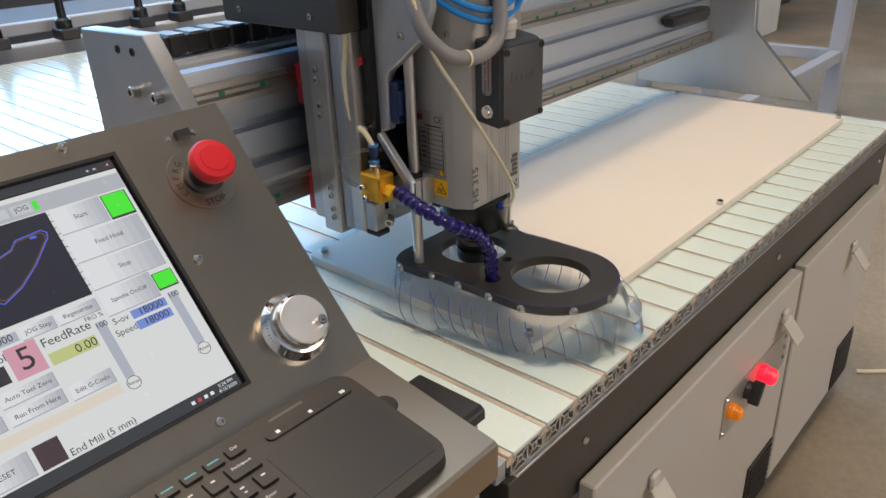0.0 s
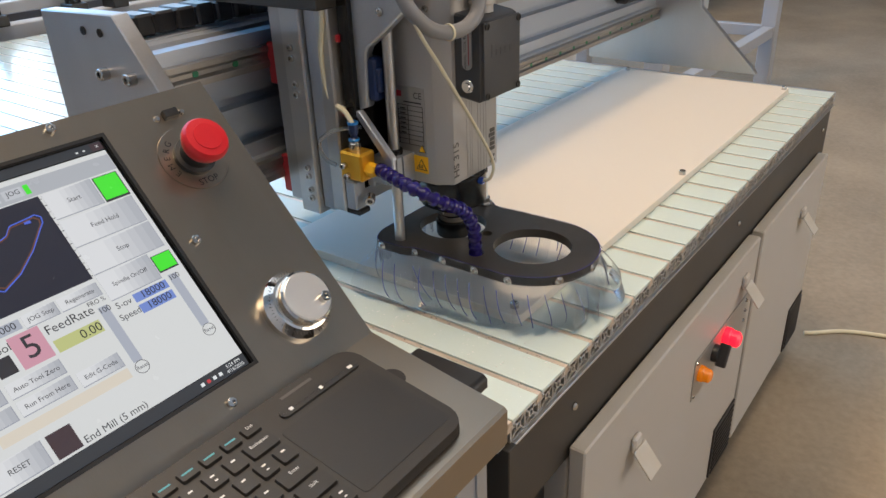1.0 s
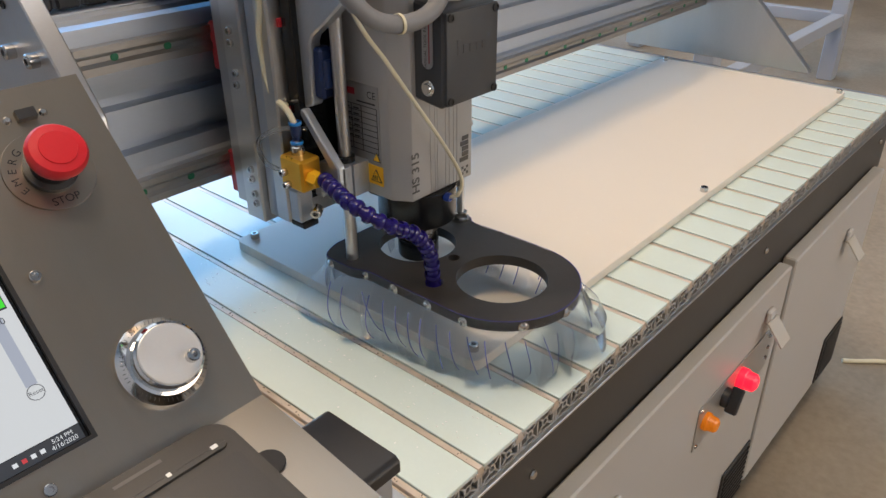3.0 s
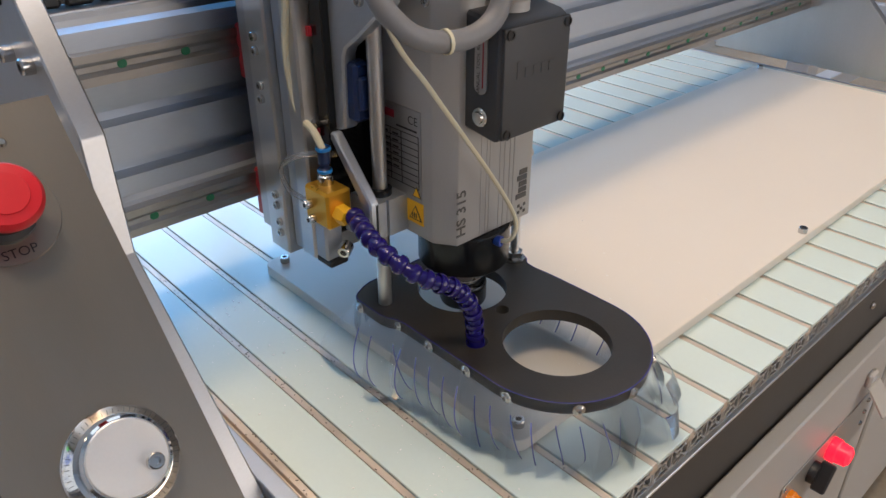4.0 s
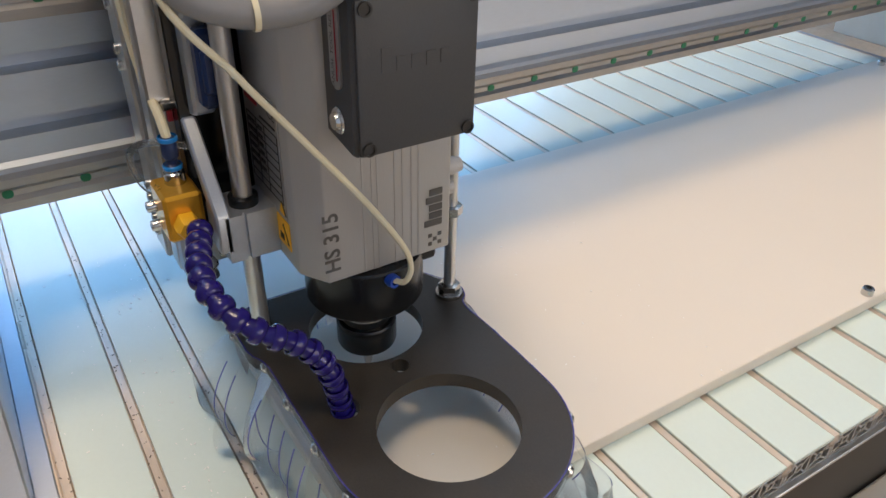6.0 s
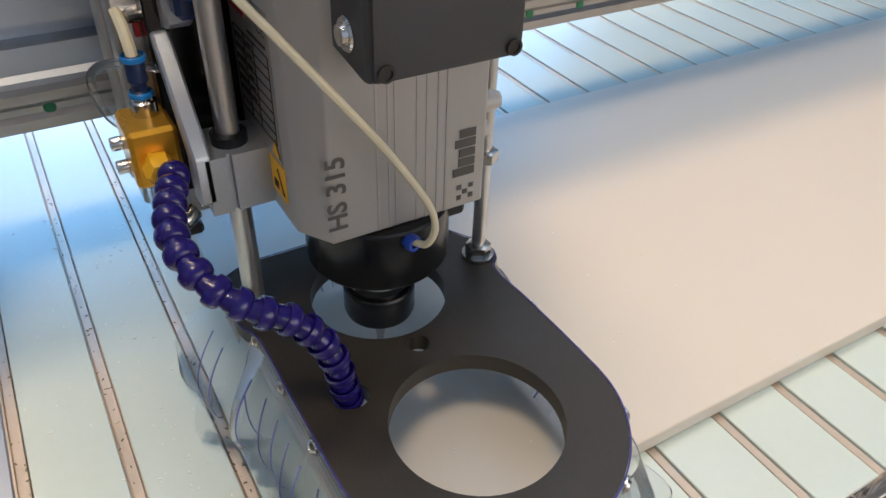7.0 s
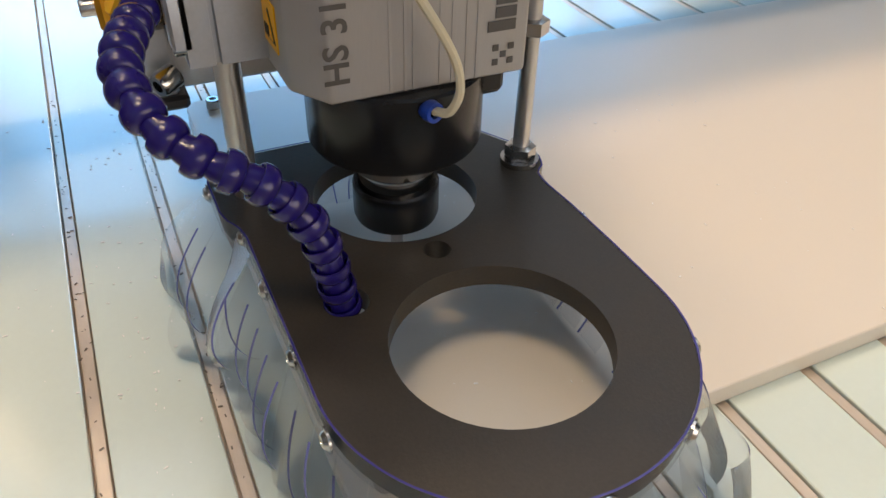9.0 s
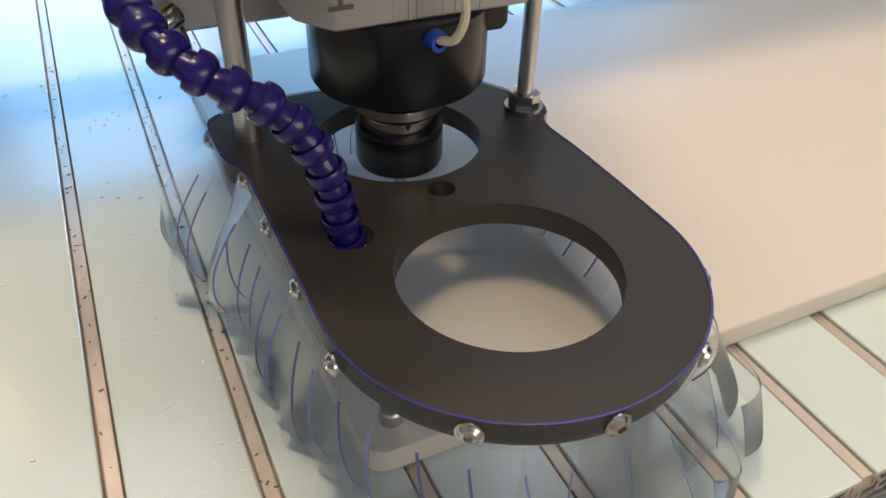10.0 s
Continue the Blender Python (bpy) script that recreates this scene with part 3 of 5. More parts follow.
plate_n = [(-0.56, 0.78), (-0.10, 0.78), (-0.092, 0.83), (-0.306, 1.018), (-0.312, 1.128), (-0.405, 1.244), (-0.56, 1.240)]
plate_f = [(-0.56, 0.884), (-0.100, 0.884), (-0.104, 0.892), (-0.255, 1.040), (-0.262, 1.130), (-0.36, 1.244), (-0.56, 1.240)]
gp = gan.add("side_plate", prism(plate_n, "y", -0.764, -0.742, 0.0015), "alu_plate", "thick milled aluminium side plate")
gan.add("side_plate", prism(plate_f, "y", 0.742, 0.762, 0.0015), "alu_plate", "thick milled aluminium side plate")
for x, z in ((-0.386, 1.175), (-0.378, 1.125), (-0.362, 1.05), (-0.44, 1.175), (-0.44, 1.03), (-0.365, 1.005), (-0.350, 0.93)):
    gan.add("bolt", screw(0.0075, 0.011, 16, None, facing((x, -0.764, z), (0, -1, 0))), "steel", under=gp)
# recessed rings, coloured with the near-black shade of the hollows
for x, z in ((-0.47, 1.222), (-0.435, 1.222), (-0.353, 1.075), (-0.344, 1.030)):
    gan.add("bolt", lathe([(0, 0.0005), (0.0035, 0.0005), (0.0035, 0.0015), (0.005, 0.0015), (0.005, 0)], 12, None, facing((x, -0.764, z), (0, -1, 0))), "hollow_shade", under=gp)
hb = box(GX - 0.012, GX + 0.022, 0.475, 0.665, 1.078, 1.104, 0.006)
gan.add("handle", hb, "black_plastic", "black grip on the beam")
# chain and its tray above the beam
chain = Kit("cable_chain", (-0.47, 0, 1.196), "black plastic cable chain lying along the gantry", "cable chain")
first = None
for k in range(48):
    y = -0.735 + 0.0308 * k
    if first is None:
        b = box(-0.50, -0.455, y, y + 0.027, 1.203, 1.230, 0.003)
        box(-0.497, -0.458, y + 0.020, y + 0.034, 1.206, 1.227, bm=b)
        first = chain.add("link", b, "black_plastic")
        y0 = y
    else:
        o = first.copy()
        scene.collection.objects.link(o)
        o.location.y += y - y0
chain.add("tray", box(-0.515, -0.445, -0.740, 0.740, 1.1965, 1.201, 0.001), "alu_anod")

# limit-switch box and chain on the side plate's outer face
jb = Kit("junction_box", (-0.20, -0.79, 0.80), "small beige junction box with cable glands", "junction box")
jb.add("body", box(-0.235, -0.155, -0.815, -0.768, 0.80, 0.875, 0.004), "beige_plastic")
jb.add("lid", box(-0.232, -0.158, -0.813, -0.770, 0.875, 0.881, 0.002), "beige_plastic")
jb.add("screw", lathe([(0, 0.001), (0.005, 0.001), (0.006, 0)], 14, None, Matrix.Translation((-0.175, -0.79, 0.881))), "steel")
jb.add("gland", lathe([(0.010, 0), (0.010, 0.012), (0.007, 0.016), (0.006, 0.024), (0, 0.024)], 14, None, Matrix.Translation((-0.212, -0.79, 0.881))), "black_plastic")
jb.add("gland", lathe([(0.010, 0), (0.010, 0.012), (0.007, 0.016), (0.006, 0.024), (0, 0.024)], 14, None, facing((-0.155, -0.79, 0.835), (1, 0, 0))), "gland_grey")
side_chain = Kit("cable_chain", (-0.4, -0.80, 0.80), "black plastic cable chain beside the bed", "cable chain")
first = None
for k in range(24):
    x = -0.24 - 0.03 * k
    b = box(x - 0.026, x, -0.815, -0.770, 0.800, 0.835, 0.003) if first is None else None
    if first is None:
        first = side_chain.add("link", b, "black_plastic")
        x0 = x
    else:
        o = first.copy()
        scene.collection.objects.link(o)
        o.location.x += x - x0

# ---- the z axis and spindle ----
AX, AY = -0.147, -0.484      # the spindle's axis, before the head's shift
Kit.shift = Vector((-0.0007, 0.0014, -0.0083))
zax = Kit("z_axis", (-0.29, -0.5, 0.97), "aluminium z-axis carriage with vertical rails", "carriage")
zax.add("carriage_plate", box(-0.345, -0.318, -0.592, -0.36, 0.985, 1.42, 0.002), "alu_plate")
zax.add("column", box(-0.317, -0.283, -0.600, -0.37, 0.975, 1.42, 0.002), "alu")
zax.add("column", prism([(-0.282, -0.592), (-0.262, -0.592), (-0.258, -0.586), (-0.258, -0.38), (-0.282, -0.38)], "z", 0.985, 1.42, 0.001), "alu_anod")
zax.add("column", box(-0.257, -0.234, -0.600, -0.37, 0.990, 1.42, 0.002), "alu")
# black slab in the slot beside the columns, its shade put into the colour
zax.add("dark_cover", box(-0.233, -0.216, -0.585, -0.38, 1.02, 1.42, 0.001), "black_gloss")
zax.add("dark_back", box(-0.356, -0.346, -0.575, -0.40, 0.975, 1.20, 0.001), "black_plastic")
for x, z in ((-0.301, 1.195), (-0.301, 1.182), (-0.299, 1.150), (-0.300, 1.137), (-0.295, 1.040), (-0.295, 1.028), (-0.293, 1.010), (-0.293, 0.998), (-0.301, 1.28), (-0.301, 1.30)):
    zax.add("bolt", screw(0.0042, 0.004, 14, None, facing((x, -0.600, z), (0, -1, 0))), "steel")
for y0 in (-0.590, -0.40):
    for z in (1.168, 1.0165):
        rb = box(GX - 0.004, GX + 0.024, y0 + 0.004, y0 + 0.012, z - 0.028, z + 0.026, 0.002)
        zax.add("bearing_block", rb, "red_block", "red plastic bearing end cap")
        zax.add("bearing_block", box(GX + 0.001, GX + 0.022, y0 + 0.013, y0 + 0.055, z - 0.027, z + 0.025, 0.002), "nose_black")
for z in (1.21, 1.12, 1.03):
    zax.add("stop", box(-0.236, -0.230, -0.589, -0.5855, z - 0.004, z + 0.004), "red_block")
zax.add("lower_mount", box(-0.232, -0.214, -0.600, -0.580, 0.996, 1.035, 0.002), "alu_cast")
zax.add("foot", box(-0.236, -0.212, -0.598, -0.576, 0.988, 0.996, 0.002), "black_plastic")
zax.add("bolt", screw(0.0065, 0.012, 14, None, facing((-0.205, -0.582, 1.012), (0.6, -0.9, -0.2))), "steel")
cov = Kit("upper_cover", (-0.3, -0.6, 1.245), "dark grey sheet-metal cover on the z axis", "cover")
cov.add("panel", box(-0.46, -0.232, -0.617, -0.37, 1.245, 1.55, 0.002), "panel_dark")
for x in (-0.42, -0.28):
    cov.add("bolt", screw(0.004, 0.003, 12, None, facing((x, -0.617, 1.262), (0, -1, 0))), "steel")

# arm plate that carries coolant hose and block
arm = Kit("hose_bracket", (-0.2, -0.57, 1.07), "cast aluminium arm plate carrying the coolant hose", "bracket")
outline = [(-0.250, 1.42), (-0.128, 1.42), (-0.128, 1.275), (-0.140, 1.243), (-0.175, 1.215), (-0.196, 1.200), (-0.200, 1.192), (-0.203, 1.128), (-0.230, 1.118), (-0.250, 1.118)]
arm.add("plate", prism(outline, "y", -0.577, -0.562, 0.002), "alu_cast")
arm.add("web", box(-0.250, -0.236, -0.590, -0.562, 1.02, 1.118, 0.002), "alu_cast")
strut = prism([(-0.222, 1.122), (-0.212, 1.124), (-0.163, 1.070), (-0.163, 1.040), (-0.176, 1.040), (-0.176, 1.066)], "y", -0.584, -0.574, 0.0015)
arm.add("strut", strut, "alu_cast")
for x, z in ((-0.232, 1.246), (-0.172, 1.243), (-0.15, 1.31), (-0.22, 1.31)):
    arm.add("bolt", screw(0.0050, 0.003, 14, None, facing((x, -0.577, z), (0, -1, 0))), "steel")
bd = box(-0.2415, -0.2235, -0.5784, -0.577, 1.138, 1.205, 0.0)
arm.add("badge", bd, "label_silver", "printed metal badge")
LEFTFACE = lambda o: basis(o, (0, 0, 1), (-1, 0, 0))
arm.add("lettering", text_bm("COOLANT FLOW", 0.0075, basis((-0.2325, -0.5788, 1.172), (0, 0, 1), (-1, 0, 0))), "print_black")
arm.add("flow_valve", lathe([(0, 0.016), (0.003, 0.016), (0.003, 0.006), (0.006, 0.006), (0.006, 0)], 14, None, facing((-0.2325, -0.577, 1.128), (0.3, -1, 0))), "steel", smooth=True)
arm.add("flow_valve", lathe([(0, 0.012), (0.0045, 0.012), (0.0045, 0)], 12, None, facing((-0.2325, -0.588, 1.128), (-1, -0.3, -0.1))), "steel", smooth=True)
arm.add("plug_connector", box(-0.205, -0.190, -0.573, -0.556, 1.135, 1.188, 0.003), "blue_dark", "dark blue connector")
arm.add("plug_connector", box(-0.199, -0.186, -0.571, -0.558, 1.146, 1.176, 0.002), "blue_dark")

# guide rods of the shoe
ROD_L, ROD_R = (-0.180, -0.559), (-0.150, -0.404)
rods = []
for (x, y), r, lab in ((ROD_L, 0.0068, "polished steel guide rod standing on the dust shoe"), (ROD_R, 0.0048, "threaded steel rod with nuts on the dust shoe")):
    k = Kit("guide_rod", (x, y, 0.949), lab, "rod")
    k.add("rod", lathe([(0, 0), (r, 0), (r, 0.44 if r > 0.005 else 0.16), (0, 0.44 if r > 0.005 else 0.16)], 20, None, Matrix.Translation((x, y, 0.949))), "alu", smooth=False)
    if r < 0.005:
        k.add("nut", lathe([(r, 0.004), (0.0092, 0.004), (0.0092, 0.011), (r, 0.012)], 6, None, Matrix.Translation((x, y, 0.949))), "steel")
        k.add("washer", lathe([(r, 0.0), (0.0115, 0.0), (0.0115, 0.0035), (r, 0.004)], 20, None, Matrix.Translation((x, y, 0.949))), "steel")
        k.add("nut", lathe([(r, 0.08), (0.0092, 0.08), (0.0092, 0.087), (r, 0.088)], 6, None, Matrix.Translation((x, y, 0.949))), "steel")
clamp = Kit("rod_clamp", (-0.18, -0.56, 1.03), "silver clamp block gripping the guide rod", "clamp")
cb = ringplate([(-0.200, -0.578), (-0.163, -0.578), (-0.163, -0.566), (-0.1662, -0.5655), (-0.1662, -0.5635), (-0.163, -0.563), (-0.163, -0.540), (-0.200, -0.540)], [circle(-0.18, -0.559, 0.0075, 20)], 1.032, 1.068)
clamp.add("block", cb, "alu_cast")
clamp.add("bush", lathe([(0.0075, 0.0), (0.0105, 0.0), (0.0105, 0.006), (0.0075, 0.007)], 20, None, Matrix.Translation((-0.18, -0.559, 1.068))), "nose_black")
clamp.add("bolt", screw(0.0045, 0.005, 12, None, facing((-0.172, -0.578, 1.040), (0, -1, 0))), "steel")
clamp.add("bracket", box(-0.213, -0.200, -0.578, -0.545, 1.024, 1.06, 0.002), "alu_cast")

sp = Kit("spindle", (AX, AY, 0.915), "grey milling spindle with black nose and collet", "spindle")
SY_L, SY_R, SXF, SZ = -0.541, -0.429, -0.110, 1.029
hb = [(-0.205, SY_L), (-0.130, SY_L), (SXF, SY_L + 0.013), (SXF, SY_R - 0.003), (-0.115, SY_R), (-0.205, SY_R)]
housing = sp.add("housing", prism(hb, "z", SZ, 1.315, 0.0012), "spindle_paint")
for y in (-0.500, -0.493, -0.489, -0.476, -0.470, -0.463, -0.4575):
    sp.add("rib", box(SXF - 0.0002, SXF + 0.0004, y - 0.0007, y + 0.0007, SZ + 0.001, 1.30), "spindle_paint", under=housing)
sp.add("flange", box(-0.192, -0.122, -0.520, -0.434, 1.012, 1.029, 0.003), "matt_black")
sp.add("nose", lathe([(0, 1.029), (0.0362, 1.029), (0.0440, 1.0285), (0.0450, 1.027), (0.0450, 0.990), (0.0435, 0.9875), (0.030, 0.987), (0, 0.987)], 48, None, Matrix.Translation((AX, AY, 0))), "nose_black", "glossy black spindle nose", smooth=False)
sp.add("toolholder", lathe([(0.0, 0.992), (0.0225, 0.992), (0.0240, 0.988), (0.0240, 0.984), (0.0215, 0.980), (0.0215, 0.978), (0.0240, 0.976), (0.0240, 0.971), (0.0205, 0.967), (0.0205, 0.950), (0, 0.950)], 40, None, Matrix.Translation((AX, AY, 0))), "chrome", "bright steel tool holder")
sp.add("collet_nut", lathe([(0.0206, 0.958), (0.0228, 0.9595), (0.0238, 0.958), (0.0238, 0.940), (0.0228, 0.937), (0, 0.937)], 40, None, Matrix.Translation((AX, AY, 0))), "nose_black", "black collet nut")
sp.add("end_mill", lathe([(0, 0.937), (0.0035, 0.937), (0.0035, 0.915), (0.0025, 0.910), (0.0025, 0.8845), (0, 0.8835)], 12, None, Matrix.Translation((AX, AY, 0))), "steel", "steel end mill")
sp.add("cap", prism([(-0.2, SY_L + 0.004), (-0.122, SY_L + 0.004), (SXF - 0.003, SY_L + 0.018), (SXF - 0.003, SY_R - 0.008), (-0.11, SY_R - 0.003), (-0.2, SY_R - 0.003)], "z", 1.315, 1.335, 0.003), "blue_tube", "blue plastic cap ring")
sp.add("upper_body", box(-0.2, -0.105, SY_L + 0.01, SY_R - 0.005, 1.335, 1.42, 0.004), "spindle_paint")
FR = (0, 0, 1), (0, -1, 0)   # letters that climb on the front face

def front_text(body, size, y, z):
    # reads upwards: letter x along +z, letter y along -y
    return text_bm(body, size, basis((SXF + 0.0004, y, z), (0, 0, 1), (0, -1, 0)), bold=0.022 * size)

sp.add("lettering", front_text("HS 315", 0.0157, -0.5240, 1.0610), "print_grey", under=housing)
lg = bmesh.new()
for k, wide in enumerate((0.0142, 0.0105, 0.0105, 0.0132, 0.0105)):
    box(SXF + 0.0001, SXF + 0.0006, -0.4385 - wide, -0.4385, 1.051 + 0.0062 * k, 1.0560 + 0.0062 * k, bm=lg)
sp.add("logo", lg, "print_grey", under=housing)
cw = bmesh.new()
for k in range(3):
    for j in range(3):
        if (k + j) % 2 == 0:
            box(SXF + 0.0001, SXF + 0.0004, -0.4495 + 0.004 * k, -0.4465 + 0.004 * k, 1.0345 + 0.0035 * j, 1.0375 + 0.0035 * j, bm=cw)
sp.add("mark", cw, "print_grey", under=housing)
# rating plate on the side face
pl = sp.add("rating_plate", box(-0.205, -0.143, SY_L - 0.0008, SY_L - 0.0001, 1.066, 1.150, 0.0), "label_silver", "printed metal rating plate", under=housing)
lines = bmesh.new()
for k in range(9):
    z = 1.127 - 0.0062 * k
    box(-0.201, -0.146, SY_L - 0.0012, SY_L - 0.0007, z - 0.0003, z + 0.0003, bm=lines)
for x in (-0.201, -0.184, -0.169, -0.146):
    box(x - 0.0003, x + 0.0003, SY_L - 0.0012, SY_L - 0.0007, 1.077, 1.127, bm=lines)
for k in range(6):
    box(-0.199, -0.187 + 0.002 * (k % 3), SY_L - 0.0012, SY_L - 0.0007, 1.122 - 0.0062 * k, 1.1235 - 0.0062 * k, bm=lines)
    box(-0.181, -0.173, SY_L - 0.0012, SY_L - 0.0007, 1.122 - 0.0062 * k, 1.1235 - 0.0062 * k, bm=lines)
box(-0.175, -0.148, SY_L - 0.0012, SY_L - 0.0007, 1.1305, 1.132, bm=lines)
sp.add("print", lines, "print_black", under=housing)
SIDE = (1, 0, 0), (0, 0, 1)
sp.add("lettering", text_bm("CE", 0.011, basis((-0.153, SY_L - 0.0011, 1.140), *SIDE)), "print_black", under=housing)
lr = box(-0.202, -0.178, SY_L - 0.0012, SY_L - 0.0007, 1.137, 1.144)
sp.add("logo", lr, "print_red", under=housing)
wl = sp.add("warning_label", box(-0.205, -0.141, SY_L - 0.0008, SY_L - 0.0001, 1.042, 1.064, 0.0), "yellow", "yellow warning label", under=housing)


def triangle(cx, cz, s, y):
    b = prism([(cx - s, cz - s * 0.7), (cx + s, cz - s * 0.7), (cx, cz + s)], "y", y - 0.0004, y)
    return b


sp.add("sign", triangle(-0.151, 1.052, 0.0085, SY_L - 0.0009), "print_black", under=housing)
sp.add("sign", triangle(-0.151, 1.052, 0.0066, SY_L - 0.0014), "yellow", under=housing)
sq = bmesh.new()
for k in range(3):
    box(-0.1545 + 0.0025 * k, -0.1535 + 0.0025 * k, SY_L - 0.0024, SY_L - 0.0019, 1.0485, 1.0535, bm=sq)
sp.add("sign", sq, "print_black", under=housing)
sp.add("sign", triangle(-0.149, 1.0735, 0.006, SY_L - 0.0009), "print_black", under=housing)
sp.add("sign", triangle(-0.149, 1.0735, 0.0046, SY_L - 0.0014), "yellow", under=housing)
sp.add("lettering", text_bm("MIC\nNGS", 0.0075, basis((-0.186, SY_L - 0.0011, 1.055), *SIDE)), "print_black", under=housing)
sp.add("bolt", screw(0.0042, 0.002, 12, None, facing((-0.135, SY_L, 1.243), (0, -1, 0))), "steel", under=housing)
for x, y in ((-0.115, -0.425), (-0.125, -0.425)):
    sp.add("fitting", lathe([(0, 0.02), (0.005, 0.02), (0.007, 0.012), (0.007, 0)], 12, None, facing((x - 0.02, SY_R, 1.058 + (x + 0.125) * 2.4), (0.2, 1, 0))), "gland_grey")

jbx = Kit("terminal_box", (-0.1, -0.48, 1.139), "dark grey spindle terminal box with a release button", "terminal box")
BX0, BX1, BY0, BY1, BZ0, BZ1 = -0.099, -0.073, -0.521, -0.444, 1.136, 1.232
bpts = [(-0.126, BZ0 + 0.018), (-0.118, BZ0 + 0.006), (BX1 - 0.003, BZ0), (BX1, BZ0 + 0.004), (BX1, BZ1 - 0.005), (BX1 - 0.006, BZ1), (-0.126, BZ1 + 0.008)]
jbox = jbx.add("body", prism(bpts, "y", BY0, BY1 + 0.004, 0.0025), "box_grey")
jbx.add("cover", box(BX1 - 0.001, BX1 + 0.0035, BY0 + 0.0015, BY1 + 0.0025, BZ0 + 0.003, BZ1 - 0.003, 0.0028, None, 2), "box_grey")
for y in (BY0 + 0.007, BY1 - 0.003):
    for z in (BZ0 + 0.008, BZ1 - 0.008):
        jbx.add("bolt", lathe([(0, 0.0005), (0.003, 0.0005), (0.003, 0.0015), (0.0042, 0.0015), (0.0042, 0)], 14, None, facing((BX1 + 0.0035, y, z), (1, 0, 0))), "black_plastic")
jbx.add("release_button", lathe([(0, 0.0045), (0.0048, 0.0045), (0.0052, 0.0035), (0.0056, 0.002), (0.0075, 0.002), (0.0082, 0.001), (0.0082, 0)], 24, None, facing((-0.0925, BY0, 1.155), (0, -1, 0))), "chrome", "round metal push button")
bp = [(-0.0925 + 0.0068 * math.cos(a), 1.200 + math.copysign(0.019, math.sin(a)) + 0.0068 * math.sin(a)) for a in [2 * math.pi * (i + 0.5) / 24 for i in range(24)]]
bdg = jbx.add("badge", prism(bp, "y", BY0 - 0.0012, BY0), "label_silver", "rounded printed badge")
jbx.add("lettering", text_bm("MANUAL TOOL RELEASE", 0.0050, basis((-0.0945, BY0 - 0.0016, 1.200), (0, 0, 1), (-1, 0, 0))), "print_black", under=bdg)
bb = box(-0.0903, -0.0893, BY0 - 0.0017, BY0 - 0.0013, 1.180, 1.220)
jbx.add("print", bb, "print_red", under=bdg)
lo = bmesh.new()
for k in range(5):
    box(BX1 + 0.0033, BX1 + 0.0039, -0.505 + 0.0095 * k, -0.499 + 0.0095 * k, 1.188, 1.196 + (0.006 if k == 0 else 0), bm=lo)
jbx.add("logo", lo, "box_grey")
jbx.add("cable_gland", lathe([(0.014, 0), (0.014, 0.008), (0.0155, 0.010), (0.0155, 0.018), (0.012, 0.022), (0.0125, 0.05), (0, 0.05)], 16, None, Matrix.Translation((-0.098, -0.482, BZ1 + 0.002))), "gland_grey", "grey plastic cable gland")

# cables and tubes at the head
def tube(name, pts, r, m, label, cat, n=8, extra=None):
    k = Kit(name, pts[0], label, cat)
    k.add("hose", sweep(spline(pts, 12), r, n), m, smooth=True)
    return k


pc = tube("power_cable", [(-0.150, -0.600, 1.36), (-0.110, -0.615, 1.275), (-0.092, -0.604, 1.242), (-0.085, -0.577, 1.2275), (-0.080, -0.543, 1.2270), (-0.078, -0.519, 1.243), (-0.084, -0.508, 1.28), (-0.10, -0.50, 1.34)], 0.0082, "cable_grey", "thick grey power cable looping over the spindle", "cable", 12)
pc.add("tie", lathe([(0.0085, -0.0015), (0.0095, -0.0015), (0.0095, 0.0015), (0.0085, 0.0015), (0.0085, -0.0015)], 16, None, facing((-0.0833, -0.568, 1.2262), (0.1, 1, 0.02))), "tube_white", "white cable tie")
tube("air_tube", [(-0.13, -0.62, 1.34), (-0.095, -0.613, 1.245), (-0.090, -0.578, 1.192), (-0.089, -0.545, 1.148), (-0.088, -0.508, 1.098), (-0.086, -0.484, 1.060), (-0.086, -0.4775, 1.040), (-0.090, -0.4800, 1.0265), (-0.098, -0.4840, 1.0235)], 0.0021, "tube_white", "cream air tube running to the spindle nose", "tube")
nz = Kit("air_fitting", (-0.102, -0.486, 1.023), "blue push-in air fitting on the spindle nose", "fitting")
nz.add("collar", lathe([(0.0028, 0.010), (0.0048, 0.010), (0.0052, 0.006), (0.0044, 0.004), (0.0044, 0)], 18, None, facing((-0.1065, -0.4865, 1.0225), (0.95, 0.25, 0.05))), "blue_clip", smooth=True)
tube("coolant_tube", [(-0.236, -0.600, 1.34), (-0.240, -0.602, 1.24), (-0.249, -0.601, 1.19), (-0.246, -0.597, 1.14), (-0.224, -0.596, 1.125), (-0.2125, -0.5955, 1.110)], 0.0034, "tube_white", "cream coolant tube hanging down to the block", "tube")
tube("clear_tube", [(-0.212, -0.581, 1.103), (-0.232, -0.606, 1.103), (-0.252, -0.616, 1.088), (-0.249, -0.613, 1.066), (-0.240, -0.603, 1.055)], 0.0026, "clear_tube", "thin clear plastic tube", "tube")
for k, dz in enumerate((0.0, 0.012)):
    tube("air_tube", [(-0.19, -0.55, 1.345 - dz), (-0.13, -0.56, 1.296 - dz), (-0.098, -0.53, 1.272 - dz), (-0.088, -0.492, 1.272 - dz), (-0.098, -0.45, 1.290 - dz), (-0.14, -0.425, 1.31)], 0.0040, "blue_tube", "blue pneumatic tube round the spindle top", "tube")

